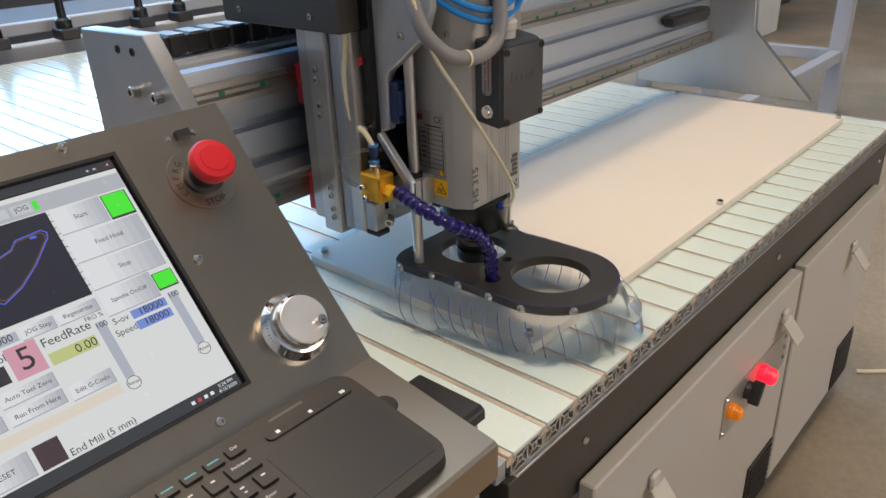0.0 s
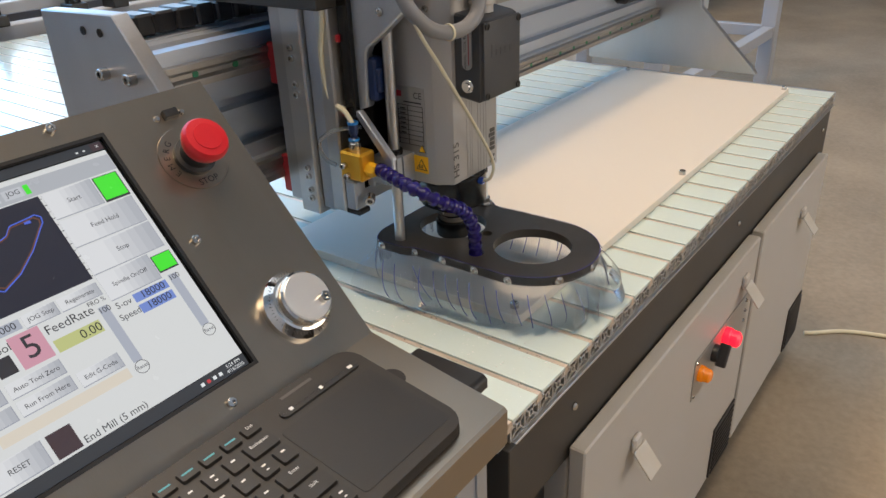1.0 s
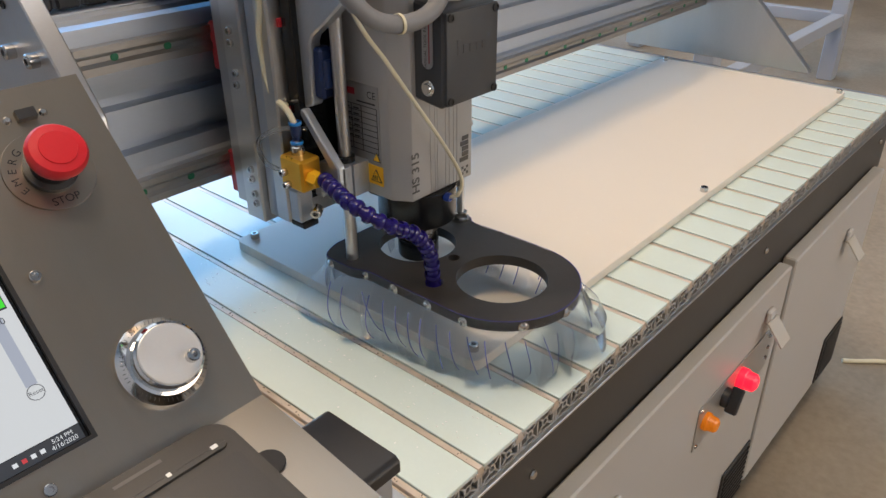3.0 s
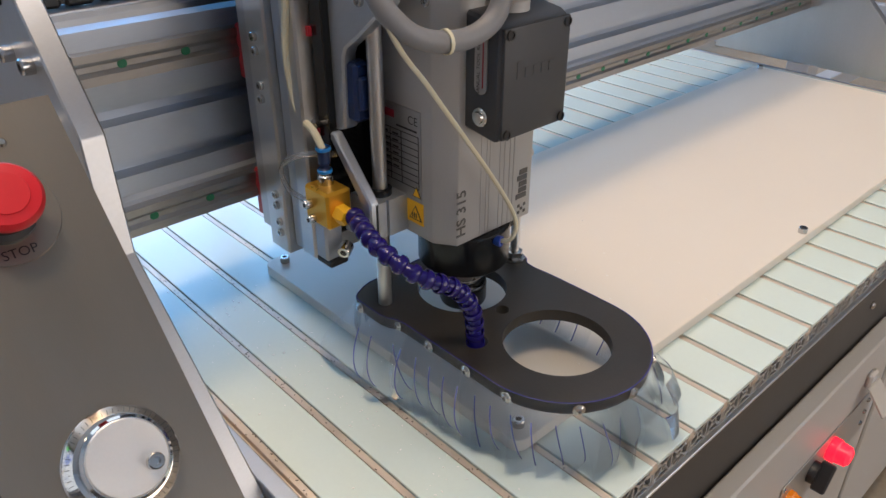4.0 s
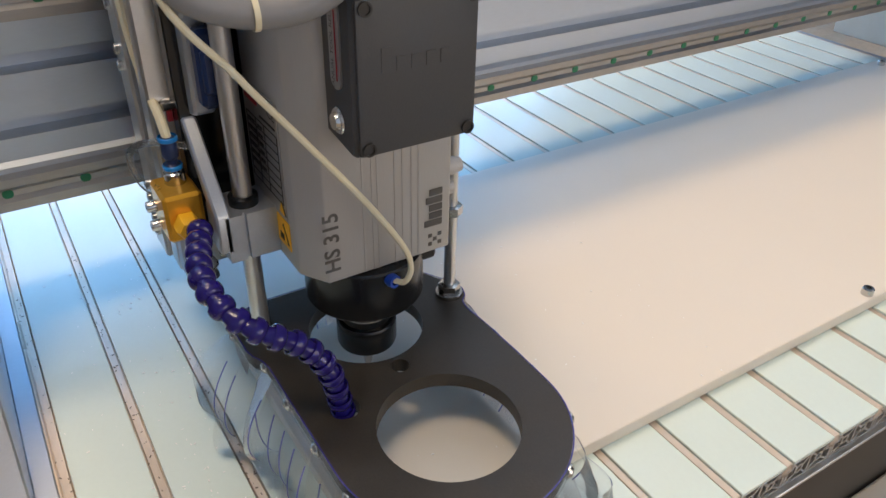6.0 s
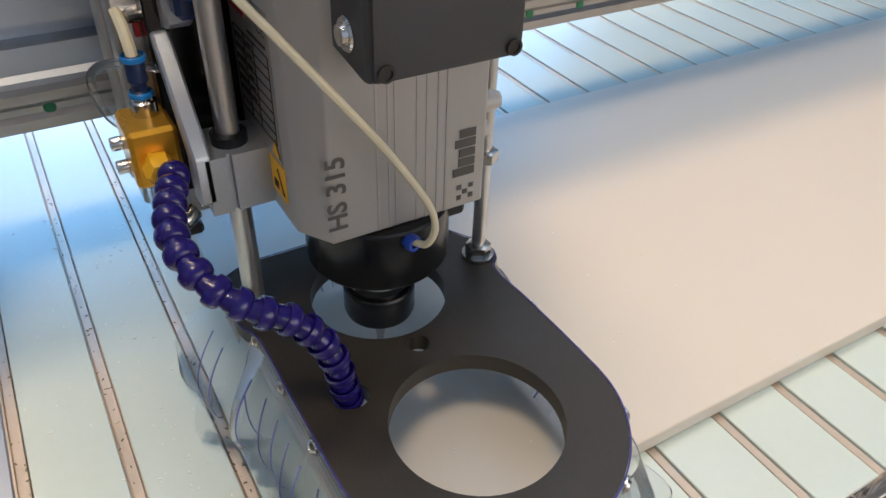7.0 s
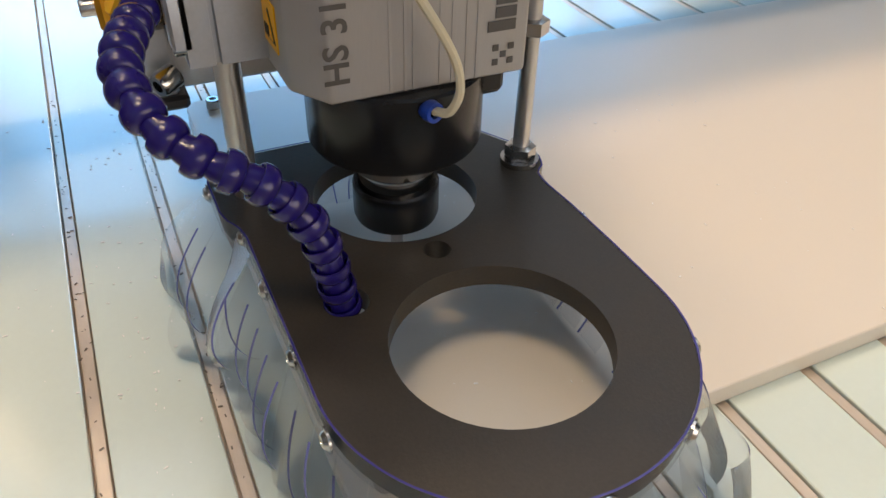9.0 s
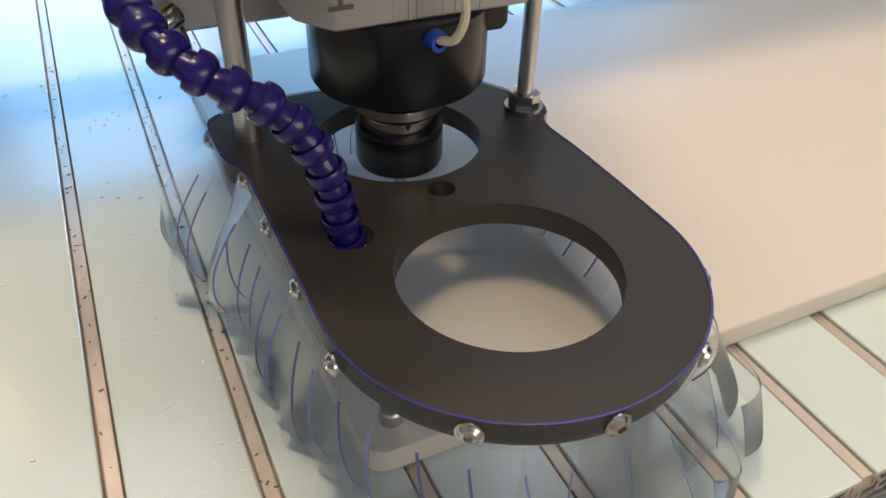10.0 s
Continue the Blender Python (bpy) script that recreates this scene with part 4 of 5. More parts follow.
# coolant block and segmented nozzle hose
gb = Kit("coolant_block", (-0.21, -0.595, 1.04), "gold anodised coolant manifold block", "manifold block")
gb.add("block", box(-0.226, -0.190, -0.611, -0.584, 1.043, 1.079, 0.0025), "gold")
gb.add("nozzle_nut", lathe([(0.0, 0.013), (0.0072, 0.013), (0.009, 0.010), (0.009, 0)], 6, None, facing((-0.190, -0.598, 1.058), (1, -0.05, -0.05))), "yellow", "orange hose nut")
gb.add("fitting", lathe([(0.0075, 0), (0.0075, 0.008), (0.0062, 0.009), (0.0062, 0.012), (0, 0.012)], 16, None, Matrix.Translation((-0.2125, -0.5955, 1.079))), "steel", smooth=False)
gb.add("fitting", lathe([(0.0058, 0), (0.0062, 0.003), (0.0042, 0.005), (0.0042, 0.008), (0.0056, 0.010), (0.0056, 0.021), (0.0048, 0.024), (0, 0.024)], 16, None, Matrix.Translation((-0.2125, -0.5955, 1.089))), "blue_dark", "dark blue push-in fitting", smooth=True)
for h in (0.0005, 0.0215):
    gb.add("ring", lathe([(0.0062, 0), (0.0068, 0.0006), (0.0068, 0.0030), (0.0062, 0.0036)], 18, None, Matrix.Translation((-0.2125, -0.5955, 1.089 + h))), "blue_tube", "bright blue release ring", smooth=True)
for x, z in ((-0.2165, 1.062), (-0.212, 1.049)):
    gb.add("screw", screw(0.0042, 0.007, 14, None, facing((x, -0.611, z), (0, -1, 0))), "steel")
hose = Kit("nozzle_hose", (-0.19, -0.598, 1.053), "dark blue segmented coolant hose bent into the shoe", "coolant hose")
hp = spline([(-0.1737, -0.5934, 1.058), (-0.1482, -0.6023, 1.0572), (-0.1246, -0.608, 1.0546), (-0.1042, -0.6063, 1.0486), (-0.0895, -0.5988, 1.0402), (-0.0796, -0.5855, 1.0305), (-0.0744, -0.5691, 1.0205), (-0.0708, -0.5566, 1.0063), (-0.0688, -0.5485, 0.9873), (-0.0701, -0.5443, 0.9666), (-0.0727, -0.5401, 0.9457)], 24)
seglen, acc, last = 0.0126, 0.0, hp[0]
segs = [(hp[0], (hp[1] - hp[0]).normalized())]
for a, b in zip(hp, hp[1:]):
    acc += (b - a).length
    if acc >= seglen:
        segs.append((b, (b - a).normalized()))
        acc = 0.0
bead = [(0.0050, -0.0062), (0.0068, -0.0058), (0.0085, -0.0043), (0.0094, -0.0023), (0.0096, -0.0002), (0.0094, 0.0015), (0.0091, 0.0026), (0.0085, 0.0027), (0.0073, 0.0012), (0.0070, 0.0030), (0.0065, 0.0060), (0.0054, 0.0084)]
bead = [(r * 0.94, h) for r, h in bead]
for p, d in segs:
    hose.add("segment", lathe(bead, 24, None, facing(p, -d)), "blue_hose", smooth=True)

# ---- the dust shoe ----
ST, SB = 0.949, 0.937
CX, CY, R = -0.023, -0.484, 0.0845
yl, yr = CY - R, CY + R
left_side = [(-0.140, yl), (-0.150, yl - 0.002), (-0.157, yl - 0.006), (-0.166, yl - 0.008), (-0.200, yl - 0.008), (-0.208, yl - 0.005), (-0.216, yl + 0.010), (-0.219, yl + 0.022)]
right_side = [(-0.219, yr - 0.030), (-0.212, yr - 0.020), (-0.190, yr - 0.010), (-0.176, yr - 0.002), (-0.162, yr + 0.007), (-0.152, yr + 0.009), (-0.142, yr + 0.006), (-0.136, yr - 0.001), (-0.126, yr - 0.003), (-0.10, yr - 0.001), (-0.06, yr)]
front = circle(CX, CY, R, 33, math.pi / 2, -math.pi / 2)
outline = front + left_side + right_side
shoe = Kit("dust_shoe", (CX, CY, SB), "matt black plastic dust shoe plate with two round openings", "dust shoe")
plate = ringplate(outline, [circle(CX, CY, 0.0502, 56), circle(AX - 0.001, AY, 0.0455, 48), circle(-0.0920, -0.4840, 0.0071, 20), circle(-0.0725, -0.538, 0.0100, 20)], SB, ST)
bmesh.ops.bevel(plate, geom=[e for e in plate.edges if len(e.link_faces) == 2 and e.calc_face_angle(0) > 1.2 and abs(e.verts[0].co.z - e.verts[1].co.z) < 1e-5 and e.verts[0].co.z > ST - 1e-4], offset=0.0009, segments=1, affect="EDGES")
shoe.add("plate", plate, "shoe")
# clear band and flaps that hang round the shoe
per = [Vector((*p, 0)) for p in outline]
loop = per + [per[0]]
cum = [0.0]
for a, b in zip(loop, loop[1:]):
    cum.append(cum[-1] + (b - a).length)


def along(s):
    s %= cum[-1]
    for i in range(len(per)):
        if cum[i + 1] >= s:
            a, b = loop[i], loop[i + 1]
            f = (s - cum[i]) / max(1e-9, cum[i + 1] - cum[i])
            d = (b - a).normalized()
            return a.lerp(b, f), d, Vector((-d.y, d.x, 0))
    return per[0], Vector((1, 0, 0)), Vector((0, 1, 0))


outw = 1.0
pt, dd, nn = along(0.02)
if (pt - Vector((CX, CY, 0))).dot(nn) < 0:
    outw = -1.0
band = bmesh.new()
N = 160
ring_in, ring_lo, ring_e = [], [], []
for i in range(N):
    p, d, n = along(cum[-1] * i / N)
    q = p + n * outw * 0.0012
    ring_in.append(band.verts.new((q.x, q.y, ST + 0.0004)))
    ring_lo.append(band.verts.new((q.x, q.y, SB - 0.002)))
    ring_e.append(band.verts.new((p.x + n.x * outw * 0.0002, p.y + n.y * outw * 0.0002, ST + 0.0004)))
for i in range(N):
    j = (i + 1) % N
    band.faces.new((ring_in[i], ring_in[j], ring_lo[j], ring_lo[i]))
    band.faces.new((ring_in[i], ring_e[i], ring_e[j], ring_in[j])).material_index = 1
shoe.add("band", band, "pvc", "clear plastic skirt band with purple cut edge", mats=("pvc_rim",))
rng = random.Random(5)
FW = 0.0185
nf = int(cum[-1] / FW)


def flap(s0, s1, bulge, slide, twist, curl, inward, ground):
    """One strip of the skirt: it hangs from the band, bows out and sweeps along the plate's edge."""
    fb = bmesh.new()
    rows = []
    steps, cols = 14, 5
    top_z = SB + 0.004
    for r in range(steps + 1):
        f = r / steps
        z = top_z - f * (top_z - ground - 0.0015)
        if inward:                       # pushed under the plate
            out = 0.0014 - 0.016 * f * f
        else:
            out = 0.0014 + bulge * math.sin(f * math.pi * 0.66) ** 1.3 + curl * 0.010 * f ** 3
        row = []
        for c in range(cols):
            g = c / (cols - 1)
            p, d, n = along(s0 + (s1 - s0) * g * 0.985)
            q = p + n * outw * (out + twist * f * f * (g - 0.5) * 2) + d * slide * (f ** 1.3) * (1 + 0.35 * math.sin(f * math.pi))
            lift = 0.0 if inward else 0.003 * (1 - g) * f ** 4
            row.append(fb.verts.new((q.x, q.y, max(ground + 0.0006, z + lift))))
        rows.append(row)
    for a, b in zip(rows, rows[1:]):
        for c in range(cols - 1):
            fb.faces.new((a[c], a[c + 1], b[c + 1], b[c])).smooth = True
    # the cut edges of the sheet show purple
    pm, dm, nm = along((s0 + s1) / 2)
    for r in range(3, steps):
        a, b = rows[r][0].co, rows[r + 1][0].co
        w = (nm * outw * 0.75 + dm) * 0.0010
        v = [fb.verts.new(x) for x in (a, b, b + w, a + w)]
        fb.faces.new(v).material_index = 1
    return fb


for k in range(nf):
    s0, s1 = cum[-1] * k / nf, cum[-1] * (k + 1) / nf
    pm, dm, nm = along((s0 + s1) / 2)
    ny, nx = nm.y * outw, nm.x * outw
    over_sheet = SX0 < pm.x < SX1 - 0.01 and pm.y > SY0 + 0.01
    ground = (BED + 0.0142 if over_sheet else BED + 0.0012) - Kit.shift.z
    bulge, slide, twist, curl = rng.uniform(0.010, 0.020), rng.uniform(-0.012, 0.012), rng.uniform(-0.009, 0.009), rng.uniform(-0.3, 0.5)
    inward = ny > 0.3 and -0.10 < pm.x < 0.035 and k % 5 != 2
    if inward:
        slide, twist = 0.002 * (k % 3 - 1), 0.0
    if nx < -0.5:
        bulge = 0.008
    elif ny < -0.5:                      # the side over the bare bed: strips swept forwards
        back = max(0.0, min(1.0, -pm.x / 0.16))
        bulge = 0.012 + 0.018 * back + rng.uniform(-0.003, 0.004)
        slide = math.copysign(1, dm.x) * (0.012 + 0.014 * back) * rng.uniform(0.75, 1.2)
        twist = rng.uniform(0.003, 0.010)
    elif ny > 0.1 and pm.x > 0.02 and k % 2:
        bulge = 0.032
    elif nx > 0.5:
        slide *= 0.6
    shoe.add("flap", flap(s0, s1, bulge, slide, twist, curl, inward, ground), "pvc", mats=("pvc_cut",))
# button-head screws
SCREWS = [(-0.196, "l"), (-0.148, "l"), (-0.103, "l"), (-0.054, "l"), (-0.006, "l")]
pos = [(Vector((x, yl - (0.008 if x < -0.16 else 0.0), 0.943)), Vector((0, -1, 0))) for x, _ in SCREWS]
for a in (-38, -2, 34, 66):
    pos.append((Vector((CX + R * math.cos(radians(a)), CY + R * math.sin(radians(a)), 0.943)), Vector((math.cos(radians(a)), math.sin(radians(a)), 0))))
for x in (-0.04, -0.09):
    pos.append((Vector((x, yr, 0.943)), Vector((0, 1, 0))))
for p, d in pos:
    shoe.add("screw", lathe([(0, 0.0018), (0.0016, 0.0018), (0.0018, 0.0032), (0.0032, 0.0028), (0.0046, 0.0012), (0.0056, 0.0010), (0.0056, 0)], 16, None, facing(p + d * 0.0013, d)), "steel", smooth=True)

# ---- the control console ----
Kit.shift = Vector((0, 0, 0))
con = Kit("control_console", (-0.1, -1.05, 0.90), "brushed stainless steel control console with a sloping face", "control console")
CO = Vector((-0.032, -0.927, 1.0165))
CN, CV, CU = Vector((0.7385, 0, 0.6743)), Vector((-0.6743, 0, 0.7385)), Vector((0, 1, 0))
RIGHT, LEFT = -0.8065, -1.50
T = 0.002
fold, top, lip = (-0.0079, 0.9901), (-0.2031, 1.2039), (0.142, 0.9675)
VS = 0.970                              # the face is a little shorter than its nominal height


def on_face(u, v, h=0.0):
    return CO + CU * u + CV * (v * VS) + CN * h


HOLE = (-0.4005, 0.006, -0.003, 0.239)   # display opening in u and v
# face plate with the display opening
bm = bmesh.new()
vtop = (Vector((top[0], 0, top[1])) - Vector((CO.x, 0, CO.z))).dot(CV) / VS
vbot = (Vector((fold[0], 0, fold[1])) - Vector((CO.x, 0, CO.z))).dot(CV) / VS
ul, ur = LEFT - CO.y, RIGHT - CO.y
for a, b, c, d in ((ul, HOLE[0], vbot, vtop), (HOLE[1], ur, vbot, vtop), (HOLE[0], HOLE[1], vbot, HOLE[2]), (HOLE[0], HOLE[1], HOLE[3], vtop)):
    quad = [(a, c), (b, c), (b, d), (a, d)]
    lo = [bm.verts.new(on_face(u, v, -T)) for u, v in quad]
    hi = [bm.verts.new(on_face(u, v, 0)) for u, v in quad]
    bm.faces.new(hi)
    bm.faces.new(lo[::-1])
    for i in range(4):
        j = (i + 1) % 4
        bm.faces.new((lo[i], lo[j], hi[j], hi[i]))
bmesh.ops.remove_doubles(bm, verts=bm.verts, dist=1e-5)
con.add("face_plate", bm, "stainless")
shelf = [(fold[0], fold[1]), (lip[0] - 0.003, lip[1]), (lip[0], lip[1] - 0.003), (lip[0], 0.930), (lip[0] - T, 0.930), (lip[0] - T, lip[1] - 0.004), (lip[0] - 0.004, lip[1] - T), (fold[0] - 0.0008, fold[1] - T)]
con.add("shelf", prism(shelf, "y", LEFT, RIGHT + 0.0005), "stainless")
side = [(fold[0] - 0.002, fold[1] - 0.003), (lip[0] - 0.005, lip[1] - 0.004), (lip[0] - 0.005, 0.932), (-0.24, 0.932), (-0.24, 1.19), (top[0], top[1] - 0.003)]
con.add("side_panel", prism(side, "y", RIGHT - 0.004, RIGHT - 0.001), "stainless")
con.add("side_panel", prism(side, "y", LEFT + 0.001, LEFT + 0.004), "stainless")
con.add("back_panel", box(-0.246, -0.241, LEFT, RIGHT - 0.001, 0.932, 1.19), "stainless")
con.add("top_strip", prism([(-0.246, 1.19), (-0.241, 1.19), (top[0], top[1] - 0.003), (top[0] - 0.001, top[1] - 0.002), (-0.208, 1.2020)], "y", LEFT, RIGHT), "stainless")
post = box(-0.03, 0.03, RIGHT - 0.075, RIGHT - 0.03, FLOOR, 0.928, 0.003)
for s in (-1, 1):
    box(s * 0.031 - 0.001, s * 0.031 + 0.001, RIGHT - 0.075, RIGHT - 0.060, FLOOR, 0.928, bm=post)
    box(s * 0.031 - 0.001, s * 0.031 + 0.001, RIGHT - 0.045, RIGHT - 0.030, FLOOR, 0.928, bm=post)
bmesh.ops.translate(post, verts=post.verts, vec=(0.095, 0.02, 0))
con.add("post", post, "alu_anod", "extruded aluminium console post")
post = box(0.06, 0.12, LEFT + 0.03, LEFT + 0.075, FLOOR, 0.928, 0.003)
con.add("post", post, "alu_anod")
for u, v in ((-0.032, 0.2546), (0.021, 0.1174), (-0.034, -0.0191), (-0.30, 0.2546), (-0.30, -0.0191)):
    con.add("bolt", screw(0.0042, 0.0040, 14, None, facing(on_face(u, v), CN)), "steel")
# emergency stop
es = on_face(0.066, 0.190)
mE = facing(es, CN)
stop = Kit("emergency_stop", tuple(es), "red mushroom emergency stop button on the console", "emergency stop")
stop.add("disc", lathe([(0, 0.0012), (0.0315, 0.0012), (0.032, 0)], 40, None, mE), "stainless", "round metal legend plate")
stop.add("collar", lathe([(0.0, 0.0185), (0.0145, 0.0185), (0.0145, 0.007), (0.0185, 0.006), (0.0185, 0.001)], 32, None, mE), "black_plastic")
stop.add("mushroom", lathe([(0.0, 0.0375), (0.0125, 0.0375), (0.0128, 0.0368), (0.0185, 0.036), (0.0205, 0.033), (0.0208, 0.029), (0.0185, 0.022), (0.0155, 0.0175), (0, 0.0175)], 40, None, mE), "red_plastic", "glossy red mushroom head", smooth=True)
for ch, a in zip("EMERG", (205, 185, 165, 146, 128)):
    rr = 0.0245
    u, v = rr * math.cos(radians(a)), rr * math.sin(radians(a))
    stop.add("lettering", text_bm(ch, 0.008, basis(on_face(0.066 + u, 0.190 + v, 0.0017), CU * math.cos(radians(a - 90)) + CV * math.sin(radians(a - 90)), CU * math.cos(radians(a)) + CV * math.sin(radians(a)))), "print_black")
stop.add("lettering", text_bm("STOP", 0.0085, basis(on_face(0.066, 0.190 - 0.0255, 0.0017), CU, CV)), "print_black")
# usb port
usb = Kit("usb_port", tuple(on_face(0.07, 0.236)), "black panel usb port with two screws", "usb port")


def slab(u0, u1, v0, v1, h0, h1, bm=None):
    bm = bm or bmesh.new()
    lo = [bm.verts.new(on_face(u, v, h0)) for u, v in ((u0, v0), (u1, v0), (u1, v1), (u0, v1))]
    hi = [bm.verts.new(on_face(u, v, h1)) for u, v in ((u0, v0), (u1, v0), (u1, v1), (u0, v1))]
    bm.faces.new(hi)
    bm.faces.new(lo[::-1])
    for i in range(4):
        j = (i + 1) % 4
        bm.faces.new((lo[i], lo[j], hi[j], hi[i]))
    return bm


usb.add("port", slab(0.063, 0.077, 0.2325, 0.2405, 0, 0.006), "black_plastic")
for u in (0.057, 0.083):
    usb.add("screw", lathe([(0, 0.002), (0.002, 0.002), (0.0033, 0)], 12, None, facing(on_face(u, 0.2365), CN)), "steel")
# override dial
kn = on_face(0.066, 0.0225)
mK = facing(kn, CN) @ Matrix.Scale(1.14, 4)
dial = Kit("hand_dial", tuple(kn), "polished metal hand dial with a graduated ring", "dial")
prof = [(0, 0.0225), (0.0200, 0.0225), (0.0215, 0.021), (0.0215, 0.0125), (0.0235, 0.0120), (0.0275, 0.0065), (0.0285, 0.0055), (0.0285, 0.0)]
dial.add("body", lathe(prof, 64, None, mK), "chrome", smooth=False)
tick = bmesh.new()
for k in range(60):
    a = 2 * math.pi * k / 60
    t = box(0.0240, 0.0268 if k % 4 else 0.0255, -0.00014, 0.00014, -0.0001, 0.0003)
    bmesh.ops.transform(t, matrix=mK @ Matrix.Rotation(a, 4, "Z") @ Matrix.Translation((0, 0, 0.0098)) @ Matrix.Rotation(0, 4, "Y"), verts=t.verts)
    join(tick, t)
dial.add("tick", tick, "print_grey")
cap = lathe([(0, 0.0235), (0.0188, 0.0235), (0.0196, 0.0228), (0.0196, 0.0222)], 48, None, mK)
dial.add("cap", cap, "dial_cap", "brushed metal dial cap")
dial.add("spinner", screw(0.0042, 0.006, 16, None, mK @ Matrix.Translation((0.010, -0.0075, 0.0235))), "steel")

# ---- the display ----
scr = Kit("touch_screen", tuple(on_face(-0.2, 0.11)), "lit touch screen showing a milling control program", "screen")
scr.add("bezel", slab(HOLE[0], HOLE[1], HOLE[2], HOLE[3], -0.006, -0.0035), "black_gloss")
lipb = bmesh.new()
e = 0.0032
for a, b, c, d in ((HOLE[0], HOLE[0] + e, HOLE[2], HOLE[3]), (HOLE[1] - e, HOLE[1], HOLE[2], HOLE[3]), (HOLE[0] + e, HOLE[1] - e, HOLE[2], HOLE[2] + e), (HOLE[0] + e, HOLE[1] - e, HOLE[3] - e, HOLE[3])):
    slab(a, b, c, d, -0.0035, 0.0006, lipb)
scr.add("rim", lipb, "black_plastic")
H0 = -0.0034
LV = 0.00025


def patch(name, m, u0, u1, v0, v1, lv):
    return scr.add(name, slab(u0, u1, v0, v1, H0 + LV * (lv - 1), H0 + LV * lv), m)


def words(s, size, u, v, m="scr_ink", align="CENTER"):
    return scr.add("text", text_bm(s, size, basis(on_face(u, v, H0 + LV * 6), CU, CV), align), m)


def button(s, u0, u1, v0, v1, size=0.0068):
    patch("button", "scr_btn_lo", u0, u1, v0, v1, 2)
    face = patch("button", "scr_g0", u0, u1 - 0.0007, v0 + 0.0007, v1, 3)
    for i in range(1, 7):
        a = u0 + (u1 - u0) * (0.22 + 0.11 * i)
        scr.add("shade", slab(a, u1 - 0.0007, v0 + 0.0007, v1 - (v1 - v0) * 0.06 * (6 - i) / 6, H0 + LV * (2.9 + 0.1 * i), H0 + LV * (3 + 0.1 * i)), f"scr_g{i}", under=face)
    words(s, size * 0.84, (u0 + u1) / 2, (v0 + v1) / 2)


UL = HOLE[0] + 0.005
patch("panel", "scr_bg", UL, 0.0, 0.012, 0.2250, 1)
patch("title_bar", "scr_bar", UL, 0.0, 0.2262, 0.2345, 1)
patch("title_bar", "scr_maroon", -0.010, 0.0, 0.2265, 0.2335, 2)
for u in (-0.0225, -0.0165):
    patch("title_bar", "scr_bg", u - 0.001, u + 0.001, 0.2288, 0.2302, 2)
words("x", 0.005, -0.005, 0.2302, "scr_bg")
patch("task_bar", "scr_bar", UL, 0.0, 0.001, 0.0115, 1)
words("5:24 PM\n4/16/2020", 0.0042, -0.0125, 0.0062, "scr_hi")
for k, m in enumerate(("scr_hi", "scr_red", "scr_hi", "scr_hi")):
    patch("task_bar", m, -0.045 + 0.0058 * k, -0.042 + 0.0058 * k, 0.0045, 0.0075, 2)
patch("panel", "scr_grey", UL, -0.0005, 0.2055, 0.2205, 2)
patch("button", "scr_btn", -0.092, -0.077, 0.2085, 0.2170, 3)
words("JOG", 0.0058, -0.0845, 0.2128)
patch("indicator", "scr_green", -0.0755, -0.0715, 0.2085, 0.2170, 3)
patch("button", "scr_btn", -0.112, -0.095, 0.2085, 0.2170, 3)
button("Start", -0.067, -0.026, 0.1800, 0.2044)
patch("indicator", "scr_ink", -0.0248, -0.0030, 0.1795, 0.2036, 3)
patch("indicator", "scr_green", -0.0240, -0.0040, 0.1815, 0.2029, 4)
button("Feed Hold", -0.067, -0.0035, 0.1525, 0.1782)
button("Stop", -0.067, -0.0035, 0.1260, 0.1512)
button("Spindle On/Off", -0.067, -0.0215, 0.1010, 0.1250, 0.0060)
patch("indicator", "scr_ink", -0.0208, -0.0028, 0.1050, 0.1212, 3)
patch("indicator", "scr_green", -0.0200, -0.0035, 0.1064, 0.1205, 4)
# tool path view
patch("view", "scr_navy", -0.33, -0.0695, 0.1245, 0.2044, 3)
ticks = bmesh.new()
for k in range(13):
    slab(-0.0695, -0.0672 if k % 2 else -0.0680, 0.1265 + 0.0062 * k, 0.1269 + 0.0062 * k, H0, H0 + LV * 3, ticks)
scr.add("scale", ticks, "scr_ink")
path = []
for a, b in ((-0.082, 0.178), (-0.078, 0.182), (-0.0765, 0.187), (-0.0800, 0.1905), (-0.088, 0.1895), (-0.100, 0.1885), (-0.106, 0.1820), (-0.118, 0.178), (-0.130, 0.168), (-0.140, 0.150), (-0.128, 0.142), (-0.112, 0.150), (-0.095, 0.164), (-0.082, 0.178)):
    path.append((a, b))


def stroke(pts, w, m, lv=5):
    b = bmesh.new()
    for (ua, va), (ub, vb) in zip(pts, pts[1:]):
        L = math.hypot(ub - ua, vb - va)
        du, dv = -(vb - va) / L * w, (ub - ua) / L * w
        vs = [b.verts.new(on_face(u, v, H0 + LV * lv)) for u, v in ((ua - du, va - dv), (ub - du, vb - dv), (ub + du, vb + dv), (ua + du, va + dv))]
        b.faces.new(vs)
    return scr.add("tool_path", b, m)


